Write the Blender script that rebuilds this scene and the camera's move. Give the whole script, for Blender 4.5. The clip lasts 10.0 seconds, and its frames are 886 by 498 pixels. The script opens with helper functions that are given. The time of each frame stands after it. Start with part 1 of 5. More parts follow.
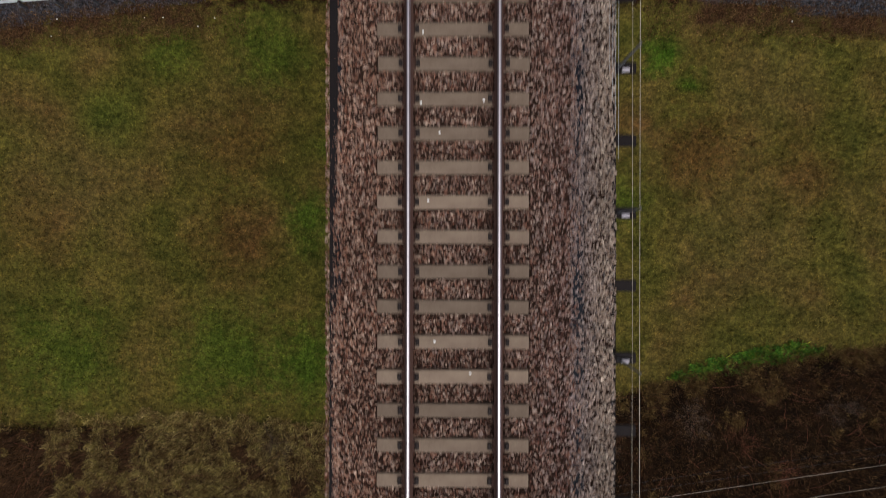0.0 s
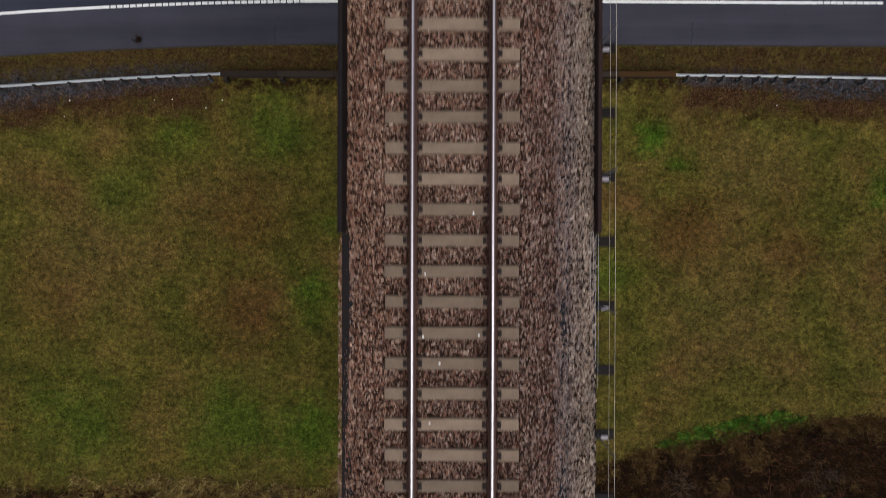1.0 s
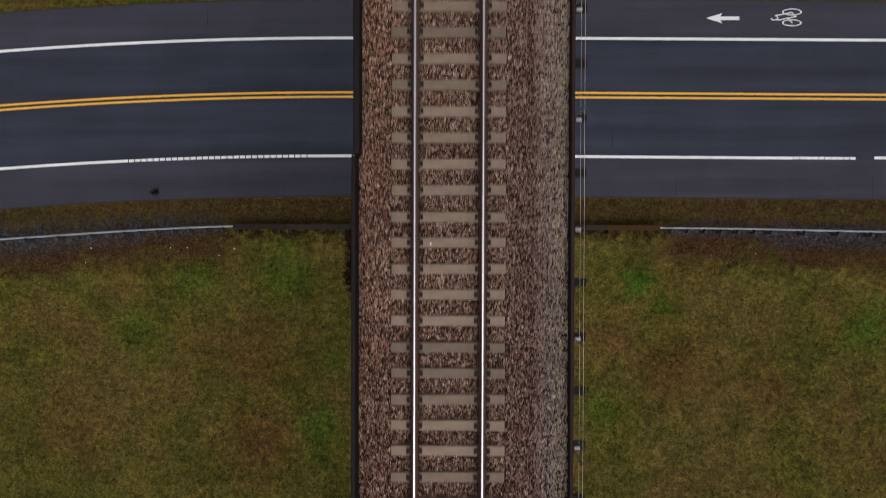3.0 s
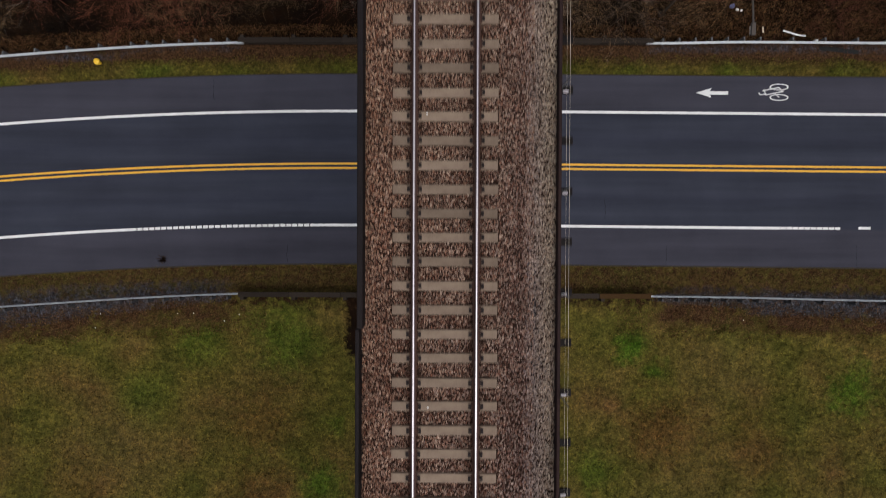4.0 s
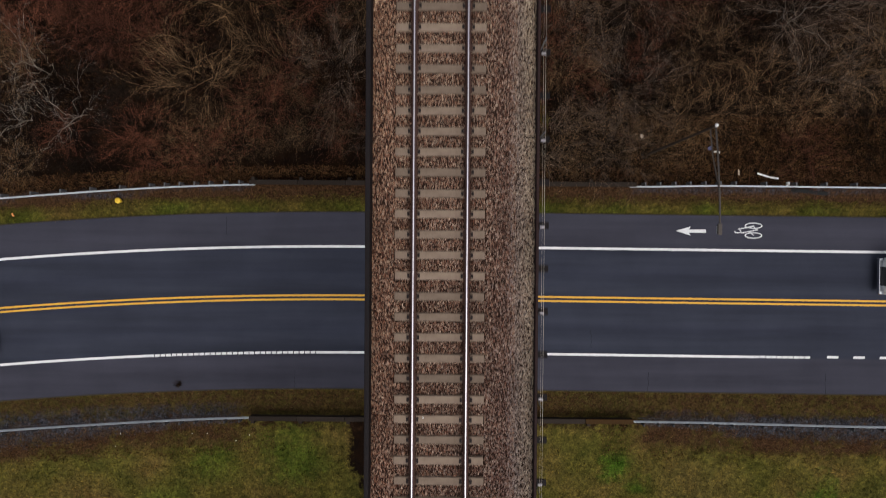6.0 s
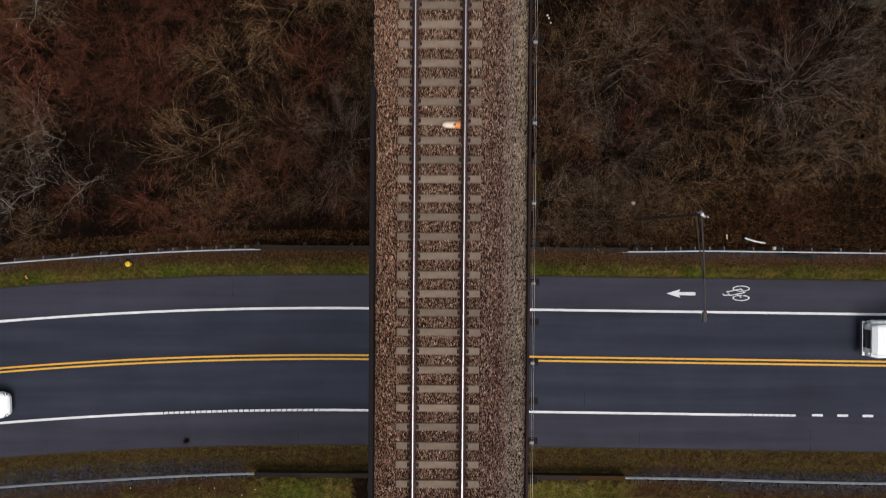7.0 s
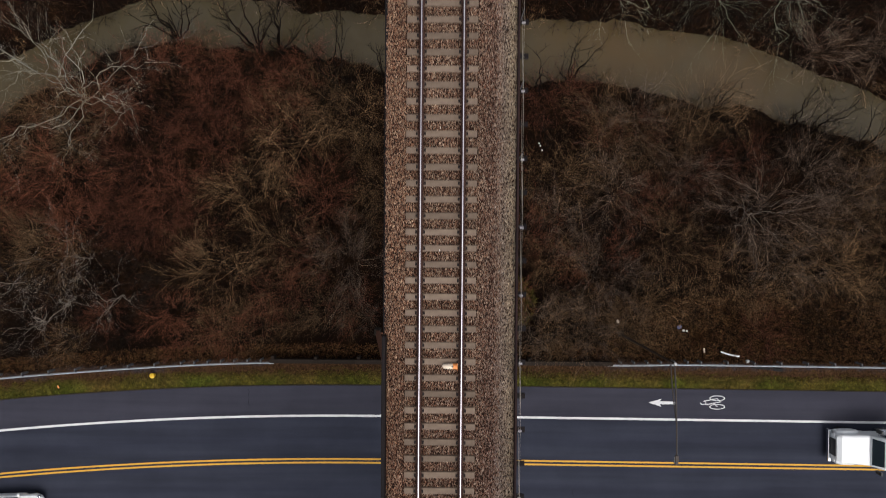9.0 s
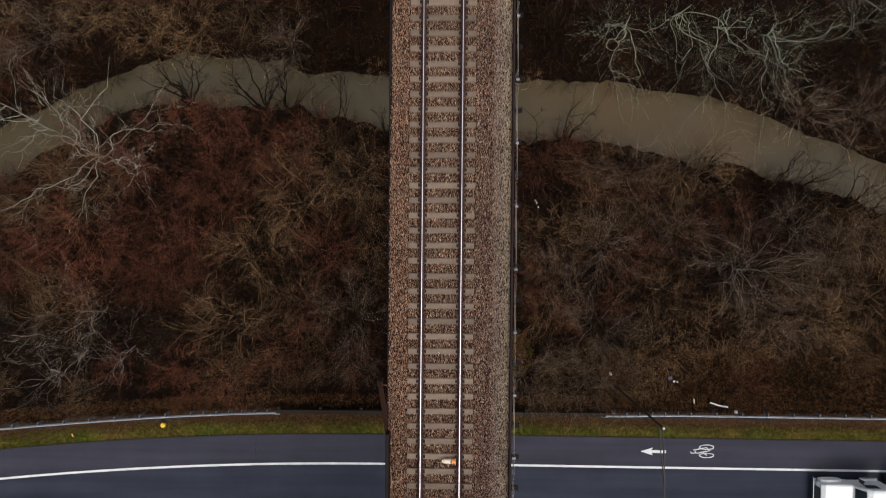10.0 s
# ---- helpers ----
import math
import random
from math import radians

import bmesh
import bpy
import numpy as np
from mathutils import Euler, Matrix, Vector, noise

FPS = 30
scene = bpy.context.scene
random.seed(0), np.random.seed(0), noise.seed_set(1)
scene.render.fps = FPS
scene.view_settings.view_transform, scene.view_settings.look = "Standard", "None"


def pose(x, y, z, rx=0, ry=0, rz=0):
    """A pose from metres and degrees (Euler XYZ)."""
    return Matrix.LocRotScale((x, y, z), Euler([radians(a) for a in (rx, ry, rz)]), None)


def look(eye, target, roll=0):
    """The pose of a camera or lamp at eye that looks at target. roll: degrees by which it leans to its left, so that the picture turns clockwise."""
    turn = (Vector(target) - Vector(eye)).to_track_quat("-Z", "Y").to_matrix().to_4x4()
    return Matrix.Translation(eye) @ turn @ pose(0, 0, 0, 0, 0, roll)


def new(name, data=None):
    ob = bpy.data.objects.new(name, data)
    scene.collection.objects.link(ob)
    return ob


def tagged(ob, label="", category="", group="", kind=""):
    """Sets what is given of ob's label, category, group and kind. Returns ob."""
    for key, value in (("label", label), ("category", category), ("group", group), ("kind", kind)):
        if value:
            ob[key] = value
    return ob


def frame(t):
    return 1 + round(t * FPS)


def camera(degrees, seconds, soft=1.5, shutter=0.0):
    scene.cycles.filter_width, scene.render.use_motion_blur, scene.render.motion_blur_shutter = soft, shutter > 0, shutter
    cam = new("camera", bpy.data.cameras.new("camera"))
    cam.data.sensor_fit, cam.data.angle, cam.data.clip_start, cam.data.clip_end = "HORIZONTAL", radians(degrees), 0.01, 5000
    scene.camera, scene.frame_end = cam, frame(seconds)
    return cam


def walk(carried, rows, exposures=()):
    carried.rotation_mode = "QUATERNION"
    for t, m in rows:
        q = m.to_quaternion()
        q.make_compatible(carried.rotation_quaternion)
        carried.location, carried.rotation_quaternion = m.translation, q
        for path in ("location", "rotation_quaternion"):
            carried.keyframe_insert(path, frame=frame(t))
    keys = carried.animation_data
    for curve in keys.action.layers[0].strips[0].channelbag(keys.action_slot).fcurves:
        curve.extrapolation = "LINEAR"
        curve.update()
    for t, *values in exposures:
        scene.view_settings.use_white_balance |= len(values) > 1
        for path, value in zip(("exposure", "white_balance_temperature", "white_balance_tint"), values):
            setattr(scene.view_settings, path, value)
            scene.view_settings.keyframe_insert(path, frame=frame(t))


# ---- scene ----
cam = camera(68.0, 10.0, soft=0.9, shutter=0.5)
# seconds, place in metres, turn in degrees (0 0 0 looks straight down)
ROWS = [
    (0, -0.057, 0.000, 34.620, -0.089, 0.581, 0.086),
    (0.5, -0.079, 2.021, 35.337, -0.224, 0.494, 0.162),
    (1, -0.084, 4.239, 36.031, -0.367, 0.407, 0.168),
    (1.5, -0.072, 6.270, 36.562, -0.457, 0.416, 0.148),
    (2, -0.057, 8.444, 37.131, -0.527, 0.427, 0.081),
    (2.5, -0.034, 10.491, 37.680, -0.667, 0.429, 0.140),
    (3, -0.012, 12.687, 38.291, -0.788, 0.421, 0.164),
    (4.5, 0.106, 18.799, 40.163, -0.870, 0.372, 0.300),
    (5, 0.149, 20.959, 40.853, -0.902, 0.376, 0.330),
    (5.5, 0.185, 22.891, 41.564, -0.851, 0.388, 0.372),
    (7, 0.249, 29.192, 43.732, -1.031, 0.339, 0.433),
    (7.5, 0.259, 31.141, 44.594, -1.001, 0.367, 0.421),
    (8, 0.232, 33.245, 45.582, -0.976, 0.332, 0.411),
    (8.5, 0.197, 35.188, 46.379, -0.967, 0.285, 0.434),
    (9, 0.191, 37.248, 47.333, -0.864, 0.286, 0.458),
    (9.5, 0.189, 39.166, 48.224, -0.805, 0.298, 0.472),
    (10, 0.202, 41.297, 49.160, -0.797, 0.316, 0.511),
]
walk(cam, [(t, pose(x, y, z, rx, ry, rz)) for t, x, y, z, rx, ry, rz in ROWS],
     [(0, 0.30), (1, 0.30), (2.5, 0.20), (3.2, 0.20), (4.5, 0.31), (7, 0.36), (8.5, 0.41), (10, 0.48)])

# ---- light: an overcast winter day ----
SUN_UP, SUN_ROUND = 62.0, 150.0
world = bpy.data.worlds.new("overcast_sky")
scene.world = world
world.use_nodes = True
wn = world.node_tree
sky = wn.nodes.new("ShaderNodeTexSky")
sky.sky_type, sky.sun_disc = "NISHITA", False
sky.sun_elevation, sky.sun_rotation = radians(SUN_UP), radians(SUN_ROUND)
sky.dust_density, sky.ozone_density = 4.0, 1.0
grey = wn.nodes.new("ShaderNodeHueSaturation")
grey.inputs["Saturation"].default_value = 0.35
wn.links.new(sky.outputs["Color"], grey.inputs["Color"])
wn.links.new(grey.outputs["Color"], wn.nodes["Background"].inputs["Color"])
wn.nodes["Background"].inputs["Strength"].default_value = 0.10
sun = new("sun", bpy.data.lights.new("sun", "SUN"))
sun.data.energy, sun.data.angle, sun.data.color = 1.2, radians(40), (1.0, 0.97, 0.93)
sun.matrix_world = look((0, 0, 100), Vector((0, 0, 100)) - Vector((math.sin(radians(SUN_ROUND)) * math.cos(radians(SUN_UP)), math.cos(radians(SUN_ROUND)) * math.cos(radians(SUN_UP)), math.sin(radians(SUN_UP)))))

# ---- materials ----
def ramp(nt, fac, stops):
    n = nt.nodes.new("ShaderNodeValToRGB")
    while len(n.color_ramp.elements) < len(stops):
        n.color_ramp.elements.new(0.5)
    for e, (at, c) in zip(n.color_ramp.elements, stops):
        e.position, e.color = at, (*c, 1)
    nt.links.new(fac, n.inputs[0])
    return n.outputs[0]


def noise_tex(nt, co, scale, detail=4.0, rough=0.6):
    n = nt.nodes.new("ShaderNodeTexNoise")
    n.inputs["Scale"].default_value, n.inputs["Detail"].default_value, n.inputs["Roughness"].default_value = scale, detail, rough
    nt.links.new(co, n.inputs["Vector"])
    return n.outputs["Fac"]


def mix(nt, fac, a, b, kind="MIX"):
    n = nt.nodes.new("ShaderNodeMix")
    n.data_type, n.blend_type = "RGBA", kind
    for socket, value in ((n.inputs[0], fac), (n.inputs[6], a), (n.inputs[7], b)):
        if isinstance(value, (int, float)):
            socket.default_value = value
        elif isinstance(value, tuple):
            socket.default_value = (*value, 1)
        else:
            nt.links.new(value, socket)
    return n.outputs[2]


def start(name, rough=0.8, metal=0.0):
    m = bpy.data.materials.new(name)
    m.use_nodes = True
    nt = m.node_tree
    b = nt.nodes["Principled BSDF"]
    b.inputs["Roughness"].default_value, b.inputs["Metallic"].default_value = rough, metal
    b.inputs["Specular IOR Level"].default_value = 0.5 if rough < 0.55 else 0.12 if rough < 0.74 else 0.04
    co = nt.nodes.new("ShaderNodeTexCoord").outputs["Object"]
    return m, nt, b, co


def bump(nt, b, height, strength=0.5, distance=0.02):
    n = nt.nodes.new("ShaderNodeBump")
    n.inputs["Strength"].default_value, n.inputs["Distance"].default_value = strength, distance
    nt.links.new(height, n.inputs["Height"])
    nt.links.new(n.outputs[0], b.inputs["Normal"])


def surface(name, dark, light, coarse=0.5, fine=12.0, rough=0.8, metal=0.0, relief=0.3, vary="", spread=0.25, stain=None):
    """Two scales of variation between dark and light; vary: '' / 'island' / 'object' adds piece-by-piece brightness; stain: a third colour in patches."""
    m, nt, b, co = start(name, rough, metal)
    big, small = noise_tex(nt, co, coarse, 3), noise_tex(nt, co, fine, 5, 0.7)
    base = mix(nt, small, dark, light)
    mid = tuple(0.5 * (p + q) for p, q in zip(dark, light))
    base = mix(nt, ramp(nt, big, [(0.35, (0, 0, 0)), (0.65, (0.75, 0.75, 0.75))]), base, mix(nt, 0.5, stain or mid, base))
    if vary:
        node = nt.nodes.new("ShaderNodeNewGeometry" if vary == "island" else "ShaderNodeObjectInfo")
        rnd = node.outputs["Random Per Island" if vary == "island" else "Random"]
        lo, hi = 1 - spread, 1 + spread
        base = mix(nt, 1.0, base, ramp(nt, rnd, [(0.0, (lo, lo, lo)), (1.0, (hi, hi, hi))]), "MULTIPLY")
    nt.links.new(base, b.inputs["Base Color"])
    if relief:
        bump(nt, b, small, relief)
    return m


def stone_material(name, colours):
    """Broken stone: one colour for each piece, with grain and dust."""
    m, nt, b, co = start(name, 0.85)
    rnd = nt.nodes.new("ShaderNodeNewGeometry").outputs["Random Per Island"]
    n = len(colours)
    base = ramp(nt, rnd, [(k / n, c) for k, c in enumerate(colours)])
    grain = noise_tex(nt, co, 40, 4, 0.7)
    base = mix(nt, 1.0, base, ramp(nt, grain, [(0.25, (0.45, 0.45, 0.45)), (0.75, (1.55, 1.55, 1.55))]), "MULTIPLY")
    patch = noise_tex(nt, co, 0.7, 3)
    base = mix(nt, 1.0, base, ramp(nt, patch, [(0.3, (0.92, 0.9, 0.88)), (0.7, (1.28, 1.25, 1.23))]), "MULTIPLY")
    # the stone turns from rust-red to tan along the deck
    where = nt.nodes.new("ShaderNodeSeparateXYZ")
    nt.links.new(co, where.inputs[0])
    along_deck = nt.nodes.new("ShaderNodeMapRange")
    along_deck.inputs["From Min"].default_value, along_deck.inputs["From Max"].default_value = 6.0, 36.0
    nt.links.new(where.outputs[1], along_deck.inputs["Value"])
    base = mix(nt, 1.0, base, ramp(nt, along_deck.outputs[0], [(0.0, (1.06, 0.98, 0.96)), (1.0, (1.08, 0.99, 0.85))]), "MULTIPLY")
    # rust and oil along both rails
    split = nt.nodes.new("ShaderNodeSeparateXYZ")
    nt.links.new(co, split.inputs[0])
    last = split.outputs[0]
    for kind, value in (("ABSOLUTE", 0), ("SUBTRACT", 0.765), ("ABSOLUTE", 0)):
        step = nt.nodes.new("ShaderNodeMath")
        step.operation = kind
        nt.links.new(last, step.inputs[0])
        step.inputs[1].default_value = value
        last = step.outputs[0]
    base = mix(nt, 1.0, base, ramp(nt, last, [(0.10, (0.42, 0.37, 0.36)), (0.26, (1, 1, 1))]), "MULTIPLY")
    # redder on the shoulder with the low curb, violet-grey beside the walkway
    side = nt.nodes.new("ShaderNodeMapRange")
    side.inputs["From Min"].default_value, side.inputs["From Max"].default_value = -2.2, 2.8
    nt.links.new(split.outputs[0], side.inputs["Value"])
    base = mix(nt, 1.0, base, ramp(nt, side.outputs[0], [(0.10, (1.07, 1.01, 0.96)), (0.30, (1.02, 1.01, 0.99)), (0.70, (0.97, 0.98, 1.0)), (0.82, (0.84, 0.84, 0.90)), (0.88, (0.94, 0.96, 0.95)), (0.95, (1.14, 1.18, 1.05))]), "MULTIPLY")
    nt.links.new(base, b.inputs["Base Color"])
    bump(nt, b, grain, 0.4)
    return m


GREEN, BROWN, STRAWY = (0.034, 0.072, 0.007), (0.082, 0.037, 0.014), (0.088, 0.070, 0.021)
# x, y, radius, strength, colour of the meadow's patches
PATCHES = [(-21, -5.8, 3.6, 0.6, GREEN), (-12, -5.8, 3.2, 0.6, GREEN), (-7.6, -6.2, 2.6, 0.8, GREEN), (11.3, 10.3, 1.05, 1.0, GREEN), (12.8, 8.8, 0.8, 0.8, GREEN), (24.8, 7.6, 2.0, 0.85, GREEN),
           (13.3, 5.1, 2.6, 0.6, BROWN), (18.5, 4.2, 2.4, 0.4, BROWN), (-11.1, 5.4, 2.4, 0.45, BROWN), (-11.5, 0.5, 2.6, 0.5, BROWN), (-7.4, 1.5, 1.7, 0.8, GREEN), (-7.0, 5.5, 1.0, 0.5, GREEN), (-10, 10.3, 2.4, 0.6, GREEN), (-15, 10.4, 1.6, 0.5, GREEN),
           (-20, 3.5, 4.0, 0.5, STRAWY), (17.0, 8.8, 2.6, 0.5, STRAWY), (15.5, 0.5, 4.0, 0.4, STRAWY), (-22.5, 1.0, 3.0, 0.25, BROWN), (9.2, 2.5, 1.8, 0.5, GREEN), (-18.5, 7.2, 1.8, 0.3, GREEN)]
PATCHES += [(x, 26.7 - 0.0009 * max(0, 3 - x) ** 2, 1.5, 0.38, GREEN) for x in (-27, -18, -12, -6, 6, 11, 17, 24)]      # along the far verge


def meadow_colour(nt, co):
    """Olive, straw and green patches of winter grass."""
    a, c, d = noise_tex(nt, co, 0.22, 4, 0.6), noise_tex(nt, co, 0.9, 4, 0.6), noise_tex(nt, co, 9.0, 5, 0.8)
    col = ramp(nt, a, [(0.28, (0.042, 0.050, 0.0095)), (0.45, (0.068, 0.065, 0.013)), (0.60, (0.081, 0.065, 0.0165)), (0.76, (0.084, 0.050, 0.0175))])
    warp = nt.nodes.new("ShaderNodeTexNoise")
    warp.inputs["Scale"].default_value, warp.inputs["Detail"].default_value = 0.55, 4.0
    nt.links.new(co, warp.inputs["Vector"])
    bent = nt.nodes.new("ShaderNodeMix")
    bent.data_type, bent.blend_type = "RGBA", "ADD"
    bent.inputs[0].default_value = 3.0
    bent.clamp_factor = False
    nt.links.new(co, bent.inputs[6])
    nt.links.new(warp.outputs["Color"], bent.inputs[7])
    flat = nt.nodes.new("ShaderNodeMapping")
    flat.inputs["Location"].default_value = (-1.5, -1.5, 0)
    flat.inputs["Scale"].default_value = (1, 1, 0)
    nt.links.new(bent.outputs[2], flat.inputs[0])
    tufts = noise_tex(nt, co, 2.4, 5, 0.75)
    for x, y, r, k, tone in PATCHES:
        far = nt.nodes.new("ShaderNodeVectorMath")
        far.operation = "DISTANCE"
        far.inputs[1].default_value = (x, y, 0)
        nt.links.new(flat.outputs[0], far.inputs[0])
        part_of = nt.nodes.new("ShaderNodeMath")
        part_of.operation = "DIVIDE"
        part_of.inputs[1].default_value = 2.7 * r
        nt.links.new(far.outputs["Value"], part_of.inputs[0])
        torn = nt.nodes.new("ShaderNodeMath")
        torn.operation = "MULTIPLY_ADD"
        torn.inputs[1].default_value = 0.75
        nt.links.new(tufts, torn.inputs[0])
        nt.links.new(part_of.outputs[0], torn.inputs[2])
        col = mix(nt, ramp(nt, torn.outputs[0], [(0.92 / 2, (k, k, k)), (1.15 / 2, (0.65 * k, 0.65 * k, 0.65 * k)), (1.6 / 2, (0, 0, 0))]), col, tone)
    col = mix(nt, 1.0, col, ramp(nt, c, [(0.3, (0.76, 0.73, 0.82)), (0.7, (1.33, 1.20, 1.32))]), "MULTIPLY")
    clumps = noise_tex(nt, co, 3.6, 3, 0.6)
    col = mix(nt, 1.0, col, ramp(nt, clumps, [(0.32, (0.66, 0.68, 0.70)), (0.50, (1.0, 1.0, 1.0)), (0.68, (1.36, 1.30, 1.22))]), "MULTIPLY")
    return mix(nt, 1.0, col, ramp(nt, d, [(0.30, (0.36, 0.36, 0.33)), (0.5, (0.95, 0.95, 0.92)), (0.70, (1.75, 1.70, 1.55))]), "MULTIPLY"), d


def ground_material():
    """Grass, woodland soil and stony soil, by the plan's zones; the soil's colour also carries shade."""
    m, nt, b, co = start("ground", 0.95)
    grass, fine = meadow_colour(nt, co)
    # Nearer black than soil is: the thicket's shade is put into this colour.
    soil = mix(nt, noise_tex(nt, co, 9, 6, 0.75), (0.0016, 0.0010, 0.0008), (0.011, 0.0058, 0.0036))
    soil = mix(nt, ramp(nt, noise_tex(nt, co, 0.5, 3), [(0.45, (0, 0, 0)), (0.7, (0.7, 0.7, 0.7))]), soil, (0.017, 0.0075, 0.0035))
    stony = ramp(nt, noise_tex(nt, co, 7, 7, 0.88), [(0.38, (0.003, 0.003, 0.0035)), (0.49, (0.022, 0.022, 0.026)), (0.58, (0.070, 0.072, 0.088)), (0.68, (0.165, 0.170, 0.205))])
    earth = ramp(nt, noise_tex(nt, co, 9, 6, 0.85), [(0.36, (0.006, 0.003, 0.002)), (0.5, (0.040, 0.020, 0.010)), (0.66, (0.105, 0.056, 0.028))])
    stony = mix(nt, ramp(nt, noise_tex(nt, co, 2.6, 4, 0.7), [(0.48, (0, 0, 0)), (0.62, (0.75, 0.75, 0.75))]), stony, earth)
    zone = nt.nodes.new("ShaderNodeVertexColor")
    zone.layer_name = "zone"
    parts = nt.nodes.new("ShaderNodeSeparateColor")
    nt.links.new(zone.outputs["Color"], parts.inputs[0])
    edge = noise_tex(nt, co, 2.2, 5, 0.7)

    def sharpen(v, lo=0.88, hi=1.08):
        add = nt.nodes.new("ShaderNodeMath")
        add.operation = "ADD"
        nt.links.new(v, add.inputs[0])
        nt.links.new(edge, add.inputs[1])
        half = nt.nodes.new("ShaderNodeMath")
        half.operation = "MULTIPLY"
        half.inputs[1].default_value = 0.5
        nt.links.new(add.outputs[0], half.inputs[0])
        return ramp(nt, half.outputs[0], [(lo / 2, (0, 0, 0)), (hi / 2, (1, 1, 1))])
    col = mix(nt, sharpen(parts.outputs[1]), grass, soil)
    col = mix(nt, sharpen(parts.outputs[0], 0.75, 1.2), col, earth)
    col = mix(nt, sharpen(parts.outputs[2], 0.75, 1.25), col, stony)
    nt.links.new(col, b.inputs["Base Color"])
    bump(nt, b, fine, 0.8, 0.06)
    return m


def blades_material(name, stops):
    m, nt, b, co = start(name, 0.75)
    if stops:
        rnd = nt.nodes.new("ShaderNodeNewGeometry").outputs["Random Per Island"]
        col = ramp(nt, rnd, stops)
        patch = noise_tex(nt, co, 1.9, 4, 0.65)
        col = mix(nt, 1.0, col, ramp(nt, patch, [(0.34, (0.42, 0.33, 0.28)), (0.47, (0.85, 0.78, 0.74)), (0.57, (1.12, 1.12, 1.02)), (0.68, (1.55, 1.60, 1.30))]), "MULTIPLY")
    else:
        col, _ = meadow_colour(nt, co)
        rnd = nt.nodes.new("ShaderNodeNewGeometry").outputs["Random Per Island"]
        col = mix(nt, 1.0, col, ramp(nt, rnd, [(0, (0.55, 0.52, 0.5)), (0.7, (1.15, 1.1, 1.1)), (1, (2.7, 2.5, 2.3))]), "MULTIPLY")
    nt.links.new(col, b.inputs["Base Color"])
    return m


def twig_material(name, dark, light):
    """Bark that differs from bush to bush and from twig to twig."""
    m, nt, b, co = start(name, 0.85)
    one = nt.nodes.new("ShaderNodeObjectInfo").outputs["Random"]
    two = nt.nodes.new("ShaderNodeNewGeometry").outputs["Random Per Island"]
    rare = ramp(nt, two, [(0.0, (0.02, 0.02, 0.02)), (0.5, (0.20, 0.20, 0.20)), (0.82, (0.58, 0.58, 0.58)), (1.0, (1, 1, 1))])
    col = mix(nt, rare, dark, light)
    col = mix(nt, 1.0, col, ramp(nt, one, [(0, (0.6, 0.6, 0.62)), (1, (1.3, 1.25, 1.2))]), "MULTIPLY")
    col = mix(nt, 1.0, col, ramp(nt, noise_tex(nt, co, 6, 3), [(0.3, (0.7, 0.7, 0.7)), (0.7, (1.25, 1.25, 1.25))]), "MULTIPLY")
    nt.links.new(col, b.inputs["Base Color"])
    return m


def asphalt_material():
    m, nt, b, co = start("asphalt", 0.82)
    stretch = nt.nodes.new("ShaderNodeMapping")
    stretch.inputs["Scale"].default_value = (0.06, 1.1, 1)
    nt.links.new(co, stretch.inputs[0])
    lanes = noise_tex(nt, stretch.outputs[0], 1.0, 3, 0.5)
    grain, blotch = noise_tex(nt, co, 60, 4, 0.8), noise_tex(nt, co, 0.35, 4, 0.6)
    col = mix(nt, grain, (0.0195, 0.0213, 0.0305), (0.0410, 0.0445, 0.0635))
    # the shoulders outside the white lines are older and greyer, the wheel tracks paler
    across = nt.nodes.new("ShaderNodeAttribute")
    across.attribute_name = "across"
    old = mix(nt, grain, (0.0265, 0.0260, 0.0345), (0.0550, 0.0540, 0.0720))
    shoulder = ramp(nt, across.outputs["Fac"], [(0.0, (1, 1, 1)), (0.192, (1, 1, 1)), (0.206, (0, 0, 0)), (0.800, (0, 0, 0)), (0.812, (1, 1, 1))])
    col = mix(nt, shoulder, col, old)
    worn = ramp(nt, across.outputs["Fac"], [(0.22, (1, 1, 1)), (0.28, (1.10, 1.10, 1.08)), (0.34, (0.96, 0.96, 0.97)), (0.42, (1.10, 1.10, 1.08)), (0.50, (0.95, 0.95, 0.97)), (0.58, (1.10, 1.10, 1.08)), (0.66, (0.96, 0.96, 0.97)), (0.74, (1.10, 1.10, 1.08)), (0.80, (1, 1, 1))])
    col = mix(nt, 1.0, col, worn, "MULTIPLY")
    col = mix(nt, 1.0, col, ramp(nt, lanes, [(0.3, (0.8, 0.8, 0.8)), (0.7, (1.16, 1.16, 1.17))]), "MULTIPLY")
    col = mix(nt, 1.0, col, ramp(nt, blotch, [(0.3, (0.9, 0.9, 0.9)), (0.7, (1.1, 1.1, 1.1))]), "MULTIPLY")
    nt.links.new(col, b.inputs["Base Color"])
    bump(nt, b, grain, 0.25, 0.01)
    return m


ASPHALT = asphalt_material()
GROUND = ground_material()
GRASS = blades_material("grass_blades", None)
# SCRUB and LITTER are dimmed: shade under the thicket put into their colours.
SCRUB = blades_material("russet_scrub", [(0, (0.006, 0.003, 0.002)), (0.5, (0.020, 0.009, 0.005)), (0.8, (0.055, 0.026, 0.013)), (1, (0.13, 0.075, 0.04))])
RUSSET = blades_material("russet_grass", [(0, (0.020, 0.010, 0.005)), (0.5, (0.070, 0.034, 0.015)), (0.8, (0.140, 0.074, 0.034)), (1, (0.24, 0.15, 0.078))])
STRAW = blades_material("dry_grass_blades", [(0, (0.045, 0.028, 0.012)), (0.25, (0.130, 0.090, 0.034)), (0.5, (0.190, 0.165, 0.050)), (0.75, (0.34, 0.255, 0.105)), (1, (0.66, 0.53, 0.26))])
